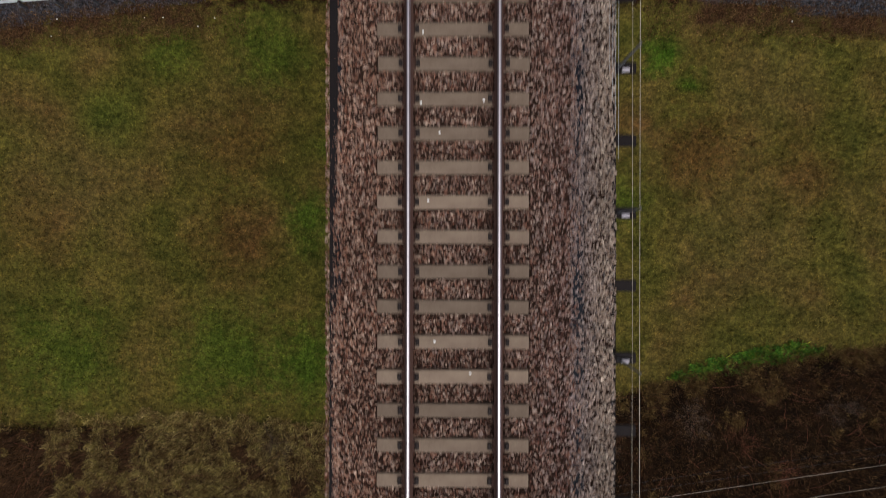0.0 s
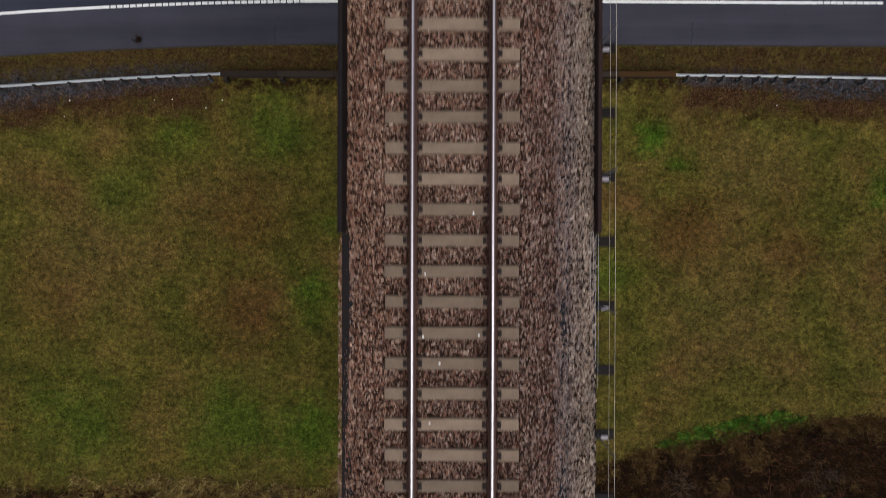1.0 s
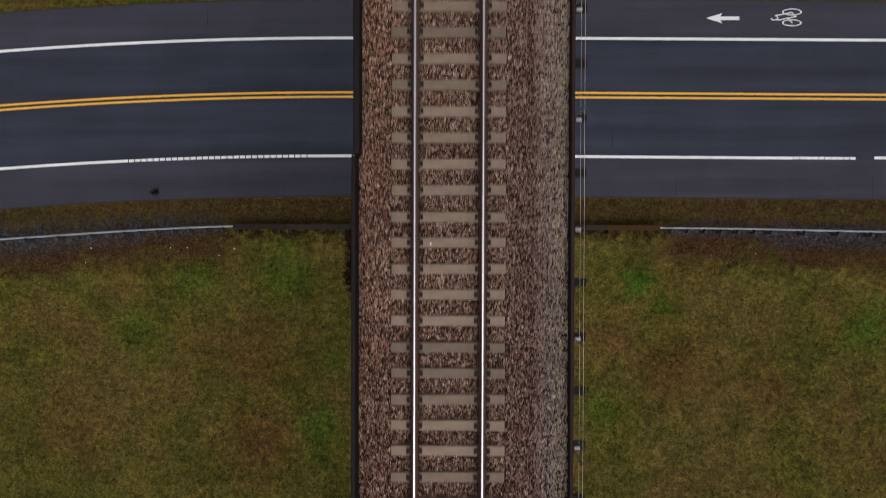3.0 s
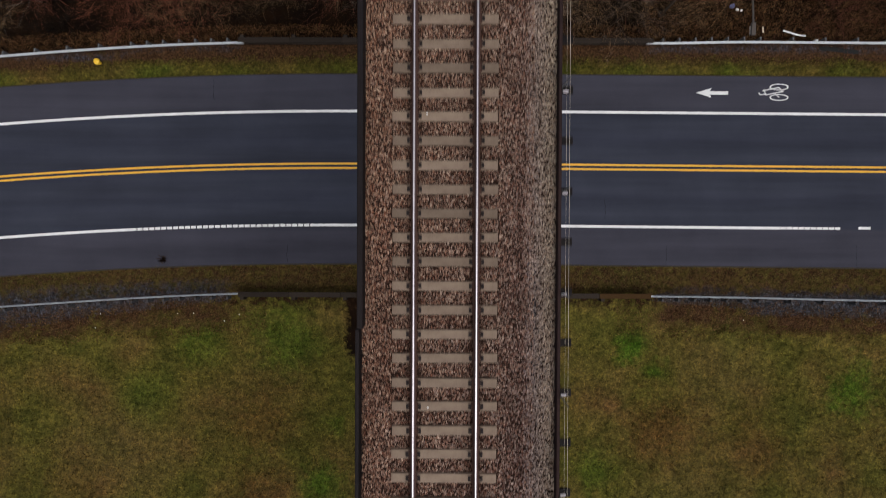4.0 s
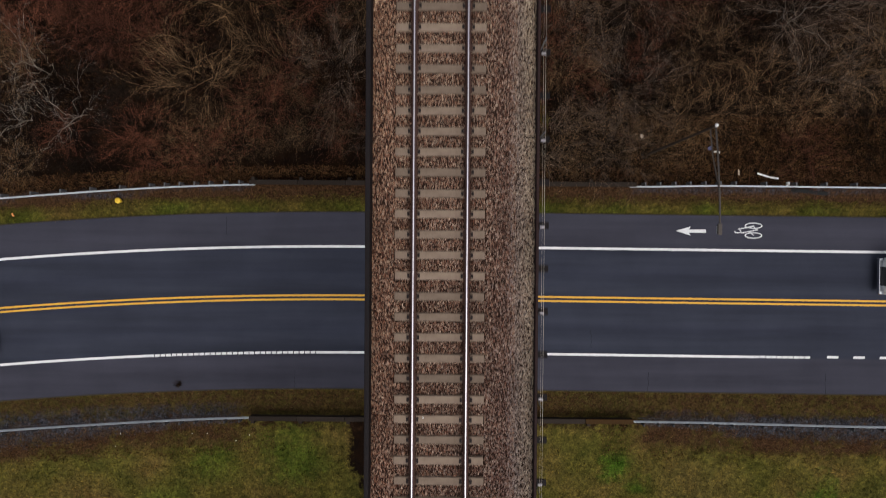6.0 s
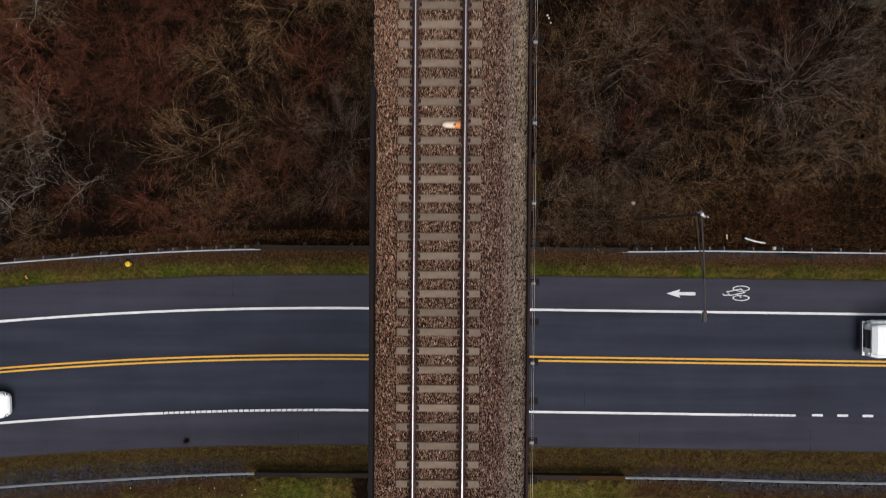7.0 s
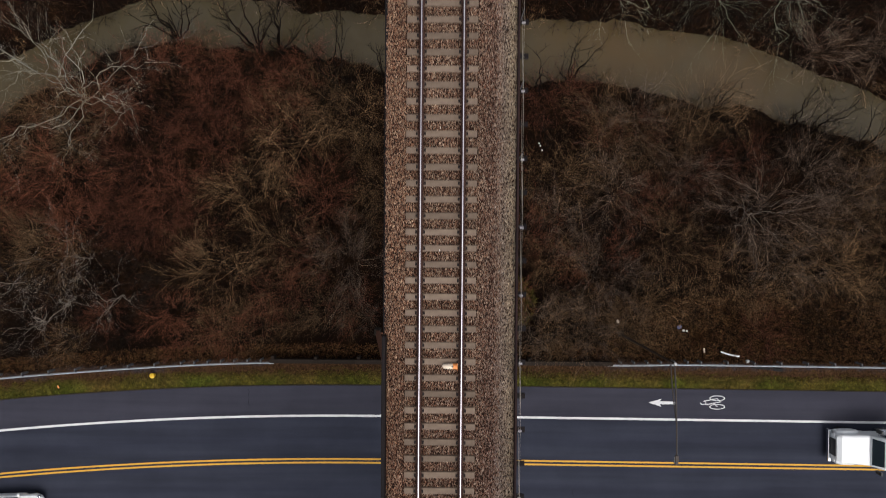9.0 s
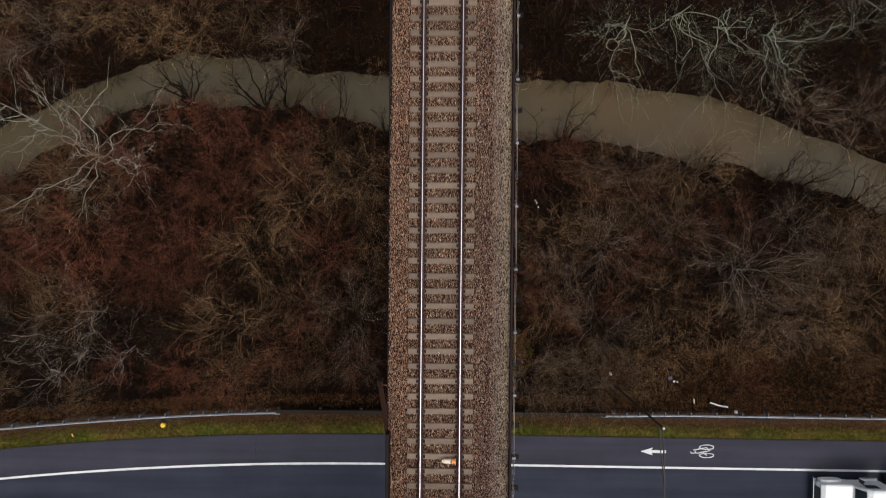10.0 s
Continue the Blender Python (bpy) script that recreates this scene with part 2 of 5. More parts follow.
VERGE = blades_material("verge_blades", [(0, (0.020, 0.015, 0.006)), (0.35, (0.062, 0.050, 0.014)), (0.6, (0.060, 0.070, 0.014)), (0.85, (0.115, 0.090, 0.032)), (1, (0.20, 0.16, 0.075))])
BRACKEN = blades_material("dead_bracken", [(0, (0.010, 0.005, 0.003)), (0.5, (0.040, 0.019, 0.0085)), (0.8, (0.090, 0.047, 0.022)), (1, (0.19, 0.12, 0.06))])
SLOPE = blades_material("brown_slope_grass", [(0, (0.024, 0.014, 0.007)), (0.4, (0.095, 0.058, 0.023)), (0.75, (0.19, 0.125, 0.050)), (1, (0.36, 0.26, 0.115))])
LEAFY = blades_material("green_weed_leaves", [(0, (0.03, 0.10, 0.015)), (0.6, (0.08, 0.21, 0.035)), (0.9, (0.18, 0.30, 0.04)), (1, (0.42, 0.42, 0.05))])
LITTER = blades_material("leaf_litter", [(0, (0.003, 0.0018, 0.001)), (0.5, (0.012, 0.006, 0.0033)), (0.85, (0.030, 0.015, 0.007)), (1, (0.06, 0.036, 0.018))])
WHITE_PAINT = surface("white_road_paint", (0.55, 0.55, 0.56), (0.78, 0.78, 0.78), 1.5, 30, 0.6, relief=0.1, stain=(0.45, 0.45, 0.46))
YELLOW_PAINT = surface("yellow_road_paint", (0.55, 0.29, 0.035), (0.72, 0.40, 0.06), 1.5, 30, 0.6, relief=0.1)
GALVANISED = surface("galvanised_steel", (0.32, 0.34, 0.37), (0.52, 0.55, 0.58), 1.2, 18, 0.5, 0.35, 0.1)
FOOT = surface("worn_foot_plate", (0.20, 0.185, 0.21), (0.46, 0.43, 0.47), 6.0, 30, 0.6, 0.0, 0.1)
WIRE = surface("weathered_wire", (0.30, 0.26, 0.21), (0.50, 0.45, 0.38), 1.0, 15, 0.6, 0.0, 0.0)
DARK_STEEL = surface("dark_steel", (0.004, 0.0033, 0.004), (0.013, 0.010, 0.011), 0.8, 10, 0.7, 0.0, 0.3, stain=(0.016, 0.010, 0.009))
BROWN_STEEL = surface("brown_painted_steel", (0.014, 0.009, 0.009), (0.034, 0.022, 0.022), 0.8, 10, 0.75, 0.0, 0.3, stain=(0.045, 0.024, 0.02))
RUSTY = surface("rusted_steel", (0.11, 0.055, 0.038), (0.27, 0.135, 0.09), 0.6, 9, 0.8, 0.1, 0.4)
POST_STEEL = surface("weathered_post_steel", (0.055, 0.056, 0.060), (0.15, 0.153, 0.162), 1.2, 18, 0.7, 0.0, 0.1)
DULL_STEEL = surface("dull_post_steel", (0.03, 0.03, 0.033), (0.085, 0.085, 0.092), 1.2, 18, 0.75, 0.0, 0.1)
TIMBER = surface("dark_weathered_timber", (0.014, 0.011, 0.009), (0.042, 0.032, 0.026), 0.9, 14, 0.85, 0, 0.4, vary="object")
FRESH_TIMBER = surface("tan_timber", (0.026, 0.014, 0.006), (0.062, 0.034, 0.014), 0.9, 14, 0.85, 0, 0.4)
CONCRETE = surface("concrete", (0.20, 0.19, 0.17), (0.33, 0.31, 0.28), 0.8, 15, 0.9, 0, 0.3)
STAINED = surface("stained_concrete", (0.02, 0.018, 0.016), (0.06, 0.05, 0.042), 0.8, 12, 0.9)
TIE_CONCRETE = surface("tie_concrete", (0.136, 0.099, 0.074), (0.258, 0.196, 0.150), 3.0, 25, 0.9, 0, 0.25, vary="object", spread=0.22, stain=(0.10, 0.066, 0.05))
RAIL_TOP = surface("polished_rail", (0.46, 0.42, 0.445), (0.64, 0.59, 0.615), 1, 20, 0.42, 1.0, 0.02)
RAIL_WORN = surface("worn_rail_shoulder", (0.09, 0.072, 0.078), (0.17, 0.14, 0.15), 1, 20, 0.55, 0.6, 0.02)
RAIL_SIDE = surface("rail_rust", (0.035, 0.02, 0.018), (0.09, 0.05, 0.04), 1, 20, 0.85, 0, 0.2)
CLIP = surface("clip_steel", (0.015, 0.011, 0.011), (0.035, 0.027, 0.026), 3, 30, 0.7, 0.2, 0)
STONE_RUST = stone_material("rusty_ballast", [(0.035, 0.017, 0.014), (0.16, 0.078, 0.056), (0.25, 0.155, 0.116), (0.10, 0.066, 0.058), (0.32, 0.225, 0.175), (0.19, 0.155, 0.148), (0.46, 0.38, 0.32), (0.07, 0.040, 0.033)])
STONE_GREY = stone_material("grey_ballast", [(0.065, 0.054, 0.058), (0.20, 0.155, 0.138), (0.27, 0.215, 0.20), (0.15, 0.105, 0.092), (0.33, 0.275, 0.26), (0.05, 0.048, 0.062), (0.46, 0.40, 0.375), (0.22, 0.185, 0.185)])
# Far darker than the stones: the shade in their gaps is put in colour.
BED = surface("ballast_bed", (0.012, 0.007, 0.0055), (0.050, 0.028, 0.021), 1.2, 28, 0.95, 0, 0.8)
MEMBRANE = surface("black_membrane", (0.0045, 0.005, 0.008), (0.010, 0.011, 0.017), 1, 12, 0.6, 0, 0.2)
TWIG_TAN = twig_material("tan_twigs", (0.032, 0.018, 0.009), (0.56, 0.375, 0.215))
TWIG_RED = twig_material("red_brown_twigs", (0.040, 0.017, 0.010), (0.35, 0.146, 0.092))
TWIG_GREY = twig_material("grey_twigs", (0.026, 0.018, 0.013), (0.50, 0.385, 0.29))
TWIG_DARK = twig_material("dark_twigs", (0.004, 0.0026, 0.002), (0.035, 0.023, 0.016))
# Darker copies of the twig barks: shade within the crowns put into colour.
SHADED_TAN = twig_material("shaded_fine_tan_twigs", (0.026, 0.0145, 0.0070), (0.320, 0.198, 0.102))
SHADED_RED = twig_material("shaded_fine_red_brown_twigs", (0.030, 0.0118, 0.0068), (0.275, 0.104, 0.062))
SHADED_GREY = twig_material("shaded_fine_grey_brown_twigs", (0.024, 0.0155, 0.0108), (0.250, 0.176, 0.128))
BARK_GREY = twig_material("grey_branch_bark", (0.11, 0.095, 0.08), (0.56, 0.50, 0.43))
BARK_MOSSY = twig_material("mossy_pale_bark", (0.22, 0.25, 0.16), (0.80, 0.80, 0.64))
BARK_PALE = twig_material("pale_bark", (0.22, 0.21, 0.165), (0.76, 0.72, 0.60))


WATER_Z = -2.4


def water_material():
    m, nt, b, co = start("muddy_water", 0.12)
    silt = noise_tex(nt, co, 0.35, 4, 0.6)
    col = mix(nt, ramp(nt, noise_tex(nt, co, 0.14, 5, 0.6), [(0.3, (0, 0, 0)), (0.7, (1, 1, 1))]), (0.040, 0.028, 0.010), (0.080, 0.061, 0.030))
    for x, y, r, k, tone in ((13.0, 51.6, 8.5, 0.85, (0.072, 0.042, 0.013)), (22.0, 49.5, 6.0, 0.7, (0.075, 0.044, 0.016)), (-21.0, 53.5, 8.0, 0.6, (0.062, 0.052, 0.030))):
        far = nt.nodes.new("ShaderNodeVectorMath")
        far.operation = "DISTANCE"
        far.inputs[1].default_value = (x, y, WATER_Z)
        nt.links.new(co, far.inputs[0])
        torn = nt.nodes.new("ShaderNodeMath")
        torn.operation = "MULTIPLY_ADD"
        torn.inputs[1].default_value = 1 / r / 2
        nt.links.new(far.outputs["Value"], torn.inputs[0])
        nt.links.new(silt, torn.inputs[2])
        col = mix(nt, ramp(nt, torn.outputs[0], [(0.45, (k, k, k)), (1.0, (0, 0, 0))]), col, tone)
    nt.links.new(col, b.inputs["Base Color"])
    bump(nt, b, noise_tex(nt, co, 1.6, 3), 0.06, 0.05)
    return m


WATER = water_material()

# ---- builders ----
def mesh_of(name, verts, faces, mats, smooth=False, index=None):
    me = bpy.data.meshes.new(name)
    verts, faces = np.asarray(verts, np.float32), np.asarray(faces, np.int32)
    n, k = faces.shape
    me.vertices.add(len(verts))
    me.vertices.foreach_set("co", verts.ravel())
    me.loops.add(n * k)
    me.loops.foreach_set("vertex_index", faces.ravel())
    me.polygons.add(n)
    me.polygons.foreach_set("loop_start", np.arange(0, n * k, k, dtype=np.int32))
    for m in mats if isinstance(mats, (list, tuple)) else [mats]:
        me.materials.append(m)
    if index is not None:
        me.polygons.foreach_set("material_index", np.asarray(index, np.int32))
    me.polygons.foreach_set("use_smooth", np.full(n, smooth))
    me.update(calc_edges=True)
    me.validate()
    return me


def part(name, bm, material, parent, label="", at=None):
    """Links a bmesh (or a mesh) as one mesh object under a thing or a part."""
    if isinstance(bm, bmesh.types.BMesh):
        me = bpy.data.meshes.new(name)
        bm.normal_update()
        bm.to_mesh(me)
        bm.free()
        me.materials.append(material)
    else:
        me = bm
    ob = new(name, me)
    ob.parent = parent
    if at is not None:
        ob.matrix_basis = at
    return tagged(ob, label)


def thing(name, label, category, at=(0, 0, 0), group="", kind="", turn=0.0):
    ob = new(name)
    ob.matrix_basis = pose(*at, 0, 0, turn)
    return tagged(ob, label, category, group, kind)


def box(bm, x0, x1, y0, y1, z0, z1, bevel=0.0, m=None):
    r = bmesh.ops.create_cube(bm, size=1, matrix=Matrix.LocRotScale(((x0 + x1) / 2, (y0 + y1) / 2, (z0 + z1) / 2), None, (x1 - x0, y1 - y0, z1 - z0)))
    vs = r["verts"]
    if bevel:
        es = list({e for v in vs for e in v.link_edges})
        got = bmesh.ops.bevel(bm, geom=es, offset=bevel, segments=2, profile=0.5, affect="EDGES")
        vs = list({v for f in got["faces"] for v in f.verts} | {v for v in vs if v.is_valid})
    if m is not None:
        bmesh.ops.transform(bm, matrix=m, verts=vs)
    return vs


def boxed(*a, **k):
    bm = bmesh.new()
    box(bm, *a, **k)
    return bm


def rod(bm, a, b, r0, r1=None, sides=8):
    a, b = Vector(a), Vector(b)
    d = b - a
    m = Matrix.Translation((a + b) / 2) @ d.to_track_quat("Z", "Y").to_matrix().to_4x4()
    return bmesh.ops.create_cone(bm, cap_ends=True, segments=sides, radius1=r0, radius2=r0 if r1 is None else r1, depth=d.length, matrix=m)["verts"]


def rods(*runs, sides=8):
    bm = bmesh.new()
    for a, b, *r in runs:
        rod(bm, a, b, *r, sides=sides)
    return bm


def extrude_profile(profile, path, closed=True):
    """A closed profile (sideways, up) carried along a path of (x, y, z, heading) rows."""
    verts, faces, n = [], [], len(profile)
    for x, y, z, h in path:
        sx, sy = -math.sin(h), math.cos(h)
        verts += [(x + sx * u, y + sy * u, z + v) for u, v in profile]
    for i in range(len(path) - 1):
        for j in range(n if closed else n - 1):
            k = (j + 1) % n
            faces.append((i * n + j, i * n + k, (i + 1) * n + k, (i + 1) * n + j))
    return verts, faces


def capped(verts, faces, n):
    bm = bmesh.new()
    vs = [bm.verts.new(v) for v in verts]
    for f in faces:
        bm.faces.new([vs[i] for i in f])
    bm.faces.new(vs[:n])
    bm.faces.new(vs[-n:][::-1])
    bmesh.ops.recalc_face_normals(bm, faces=bm.faces)
    return bm


def tubes(lines, sides=3):
    """Tapered twigs: each line is an array of (x, y, z, radius) rows."""
    verts, faces, base = [], [], 0
    ang = np.arange(sides) * 2 * np.pi / sides
    for line in lines:
        p, r = line[:, :3], line[:, 3]
        d = np.gradient(p, axis=0)
        d /= np.linalg.norm(d, axis=1, keepdims=True) + 1e-9
        ref = np.where(np.abs(d[:, 2:3]) > 0.9, [[1.0, 0, 0]], [[0, 0, 1.0]])
        u = np.cross(d, ref)
        u /= np.linalg.norm(u, axis=1, keepdims=True) + 1e-9
        v = np.cross(d, u)
        ring = p[:, None] + r[:, None, None] * (np.cos(ang)[None, :, None] * u[:, None] + np.sin(ang)[None, :, None] * v[:, None])
        k = len(p)
        verts.append(ring.reshape(-1, 3))
        i = np.arange(k - 1)[:, None] * sides + np.arange(sides)[None]
        j = np.arange(k - 1)[:, None] * sides + (np.arange(sides)[None] + 1) % sides
        faces.append((base + np.stack([i, j, j + sides, i + sides], -1)).reshape(-1, 4))
        base += k * sides
    return np.concatenate(verts), np.concatenate(faces)


# ---- the plan ----
DECK = 23.44          # top of the ties above the road
SHORE_X = np.array([-60, -45, -35, -26, -20.3, -15.2, -10.3, -4.3, 6.3, 11.4, 15.6, 20.5, 24.2, 28.9, 34.6, 48, 70])
SHORE_S = np.array([36, 41, 45.3, 50.8, 52.0, 51.3, 51.0, 49.7, 49.0, 49.4, 47.9, 47.5, 46.7, 45.4, 43.5, 37.5, 30])
SHORE_N = np.array([42, 46, 49.8, 54.0, 55.7, 55.4, 54.4, 54.1, 53.6, 54.1, 53.5, 52.6, 51.6, 49.3, 47.7, 43, 36])


def bend(x):
    """How far the road's lines lie off their places at the bridge."""
    x = np.asarray(x, float)
    u = np.clip(-5.7 - x, 0, 200)
    return -0.0019 * np.minimum(u, 38) ** 2 - 0.1444 * np.clip(u - 38, 0, None) - 0.0055 * np.clip(x - 5, 0, 200)


def wob(x, y, s, seed=0.0):
    return noise.noise(Vector((x * s + seed, y * s, seed * 1.7)))


def south_edge(x):
    """Where the meadow meets the brambles."""
    return float(np.interp(x, [-60, -24, -7, 8, 15, 18, 25, 60], [-8.9, -9.5, -9.6, -8.1, -6.4, -5.75, -5.3, -4.4]))


def smooth(a, b, v):
    t = min(1.0, max(0.0, (v - a) / (b - a)))
    return t * t * (3 - 2 * t)


def ground_z(x, y):
    k = float(bend(x))
    v = y - k                     # across the road, in the bridge's numbers
    z = -0.06
    z -= 0.55 * smooth(13.2, 8.0, v)
    z -= 0.45 * smooth(south_edge(x) + 1, south_edge(x) - 6, y)
    z -= 1.0 * smooth(28.8, 32.5, v) + 0.5 * smooth(33, 44, v)
    if y > 25:
        s, n = float(np.interp(x, SHORE_X, SHORE_S)), float(np.interp(x, SHORE_X, SHORE_N))
        s, n = s + 0.5 * wob(x, 3, 0.45, 5) + 0.5 * wob(x, 4, 1.1, 2), n + 0.6 * wob(x, 9, 0.4, 8) + 0.3 * wob(x, 7, 1.3, 6)
        inside = min(y - s, n - y)
        z += (-3.3 - z) * smooth(-1.0, 1.2, inside) if inside < 1.2 else -3.3 - z
        if y > n:
            z = max(z, -3.3 + 2.3 * smooth(-1.0, 2.5, y - n) + 1.2 * smooth(3, 25, y - n))
    if not 14.2 < v < 27.2:
        z += 0.10 * wob(x, y, 0.35) + 0.05 * wob(x, y, 1.3, 3)
    return z

# ---- ground, river, road ----
def build_ground():
    far = [3000, 1200, 500, 250, 140, 90, 65]
    xs = np.array([-f for f in far] + list(np.arange(-48, 48.1, 0.6)) + far[::-1])
    ys = np.array([-f for f in far[:-1]] + list(np.arange(-30, 76.1, 0.6)) + [90, 140, 250, 500, 1200, 3000])
    verts = [(x, y, ground_z(x, y)) for y in ys for x in xs]
    n = len(xs)
    faces = [(j * n + i, j * n + i + 1, (j + 1) * n + i + 1, (j + 1) * n + i) for j in range(len(ys) - 1) for i in range(n - 1)]
    me = mesh_of("ground", verts, faces, GROUND, True)
    zone = me.color_attributes.new("zone", "FLOAT_COLOR", "POINT")
    cols = []
    for x, y, z in verts:
        v = y - float(bend(x))
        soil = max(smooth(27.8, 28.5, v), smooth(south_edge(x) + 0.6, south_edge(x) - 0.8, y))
        side = abs(x + 0.3)
        wide = 0.45 + 1.25 * smooth(13, 27, side)
        stony = 0.75 * smooth(12.4, 14.0, side) * smooth(13.45 - wide, 13.45 - 0.45 * wide, v) * smooth(14.3, 13.4, v)
        stony = max(stony, 0.95 * smooth(16.5, 19.5, x) * smooth(12.0, 12.5, v) * smooth(13.7, 13.3, v))
        stony = max(stony, 0.62 * smooth(-11.5, -14, x) * smooth(14.9, 14.0, v) * smooth(13.2, 13.5, v))
        stony = max(stony, 0.6 * smooth(28.9, 28.2, v) * smooth(27.8, 28.1, v) * smooth(11, 13, side))
        soil = max(soil, 0.52 * smooth(12.8 - wide, 13.4 - wide, v) * smooth(13.9, 13.4, v), 0.40 * smooth(11.8 - wide, 13.2 - wide, v) * smooth(13.9, 13.4, v))
        soil = max(soil, 0.40 * smooth(13.6, 14.0, v) * smooth(15.5, 15.2, v))
        low = 11.6 - 0.4 * smooth(14, 26, side)
        earth = (0.62 + 0.25 * wob(x, y, 0.5, 7)) * smooth(11.5, 13.5, side) * smooth(low - 0.5, low + 0.2, v) * smooth(13.9, 13.4, v)
        earth = max(earth, (0.6 - 0.3 * smooth(2, 6, x)) * smooth(south_edge(x) + 0.3, south_edge(x) - 1.2, y))
        earth = max(earth, 0.58 * smooth(13.5, 13.8, v) * smooth(15.6, 15.3, v), (0.20 + 0.60 * smooth(27.2, 27.8, v)) * smooth(26.4, 26.6, v) * smooth(28.8, 28.4, v))
        earth = max(earth, 0.30 * smooth(11.9, 12.7, v) * smooth(13.5, 13.2, v))
        # Deck's shade painted into the ground beside the bridge, by the near-black soil zone.
        soil = max(soil, 0.75 * smooth(4.2, 3.0, abs(x - 0.3)))
        soil = max(soil, 0.8 * smooth(-6.5, -5.7, x) * smooth(0.5, -0.5, x) * smooth(7.5, 10.5, v) * smooth(13.7, 13.3, v), 0.6 * smooth(-5.9, -5.2, x) * smooth(0.5, -0.5, x) * smooth(1.0, 3.0, y) * smooth(13.7, 13.3, v))
        cols += [earth, soil, stony, 1]
    zone.data.foreach_set("color", np.array(cols, np.float32))
    tagged(new("ground", me), "winter meadow, woodland soil and riverbanks", "ground", kind="structure")


build_ground()
tagged(new("water", mesh_of("water", [(-90, 25, WATER_Z), (90, 25, WATER_Z), (90, 62, WATER_Z), (-90, 62, WATER_Z)], [(0, 1, 2, 3)], WATER)), "muddy brown river", "river", kind="structure")

ROAD_X = np.concatenate([np.arange(-150, -45, 5.0), np.arange(-45, 45.1, 1.0), np.arange(50, 151, 5.0)])


def road_strip(name, lo, hi, z0, z1, material, xs=ROAD_X):
    """A slab that follows the road between two lines across it."""
    verts = []
    for x in xs:
        k = float(bend(x))
        verts += [(x, lo + k, z0), (x, lo + k, z1), (x, hi + k, z1), (x, hi + k, z0)]
    n = len(xs)
    faces = [(i * 4 + j, i * 4 + j + 1, i * 4 + j + 5, i * 4 + j + 4) for i in range(n - 1) for j in range(3)]
    me = mesh_of(name, verts, [f[::-1] for f in faces], material)
    me.attributes.new("across", "FLOAT", "POINT").data.foreach_set("value", np.tile([0.0, 0.0, 1.0, 1.0], n).astype(np.float32))
    return new(name, me)


tagged(road_strip("road", 15.27, 26.6, -0.3, 0.0, ASPHALT), "dark grey two-lane asphalt road with bicycle lanes", "road", kind="structure")

for lo, hi in ((15.18, 15.265), (26.605, 26.67)):
    tagged(road_strip("road_edge", lo, hi, -0.3, -0.012, STAINED), "dark crumbled edge of the asphalt", "road edge", kind="structure")

markings = thing("road_markings", "painted white and yellow lane lines on asphalt", "road markings", kind="structure")


def line_piece(name, x0, x1, y, w, material, wear=0.0):
    n = max(2, int((x1 - x0) / 1.0) + 1)
    xs = np.linspace(x0, x1, n)
    verts, faces = [], []
    for x in xs:
        k = float(bend(x))
        verts += [(x, y - w / 2 + k, 0.005), (x, y + w / 2 + k, 0.005)]
    faces = [(2 * i, 2 * i + 2, 2 * i + 3, 2 * i + 1) for i in range(n - 1)]
    return part(name, mesh_of(name, verts, faces, material), None, markings)


for off in (-0.13, 0.13):
    line_piece("yellow_line", -150, 150, 21.13 + off, 0.125, YELLOW_PAINT)
line_piece("white_line", -150, 150, 24.41, 0.16, WHITE_PAINT)
line_piece("white_line", -150, -19, 17.57, 0.16, WHITE_PAINT)
for i in range(30):     # worn stretch, cut across by rumble grooves
    line_piece("white_line_piece", -19 + i * 0.36, -19 + i * 0.36 + 0.30, 17.57, 0.16, WHITE_PAINT)
line_piece("white_line", -8.2, 20.0, 17.57, 0.16, WHITE_PAINT)
for i in range(10):
    line_piece("white_line_piece", 20.02 + i * 0.36, 20.02 + i * 0.36 + 0.33, 17.58, 0.15, WHITE_PAINT)
for i in range(9):
    line_piece("white_dash", 24.68 + i * 1.68, 24.68 + i * 1.68 + 0.72, 17.62, 0.16, WHITE_PAINT)


def flat_shape(name, outline, at, material, parent, z=0.006):
    bm = bmesh.new()
    bm.faces.new([bm.verts.new((at[0] + x, at[1] + y, z)) for x, y in outline])
    bmesh.ops.recalc_face_normals(bm, faces=bm.faces)
    if bm.faces[:][0].normal.z < 0:
        bmesh.ops.reverse_faces(bm, faces=bm.faces)
    return part(name, bm, material, parent)


flat_shape("arrow", [(0, 0), (0.95, 0.29), (0.82, 0.10), (1.93, 0.10), (1.93, -0.11), (0.82, -0.11), (0.95, -0.29)], (14.88, 25.56), WHITE_PAINT, markings)


def stroke(bm, a, b, w, z=0.006):
    a, b = Vector((*a, z)), Vector((*b, z))
    s = Vector((-(b - a).y, (b - a).x, 0)).normalized() * w / 2
    bm.faces.new([bm.verts.new(p) for p in (a - s, b - s, b + s, a + s)])


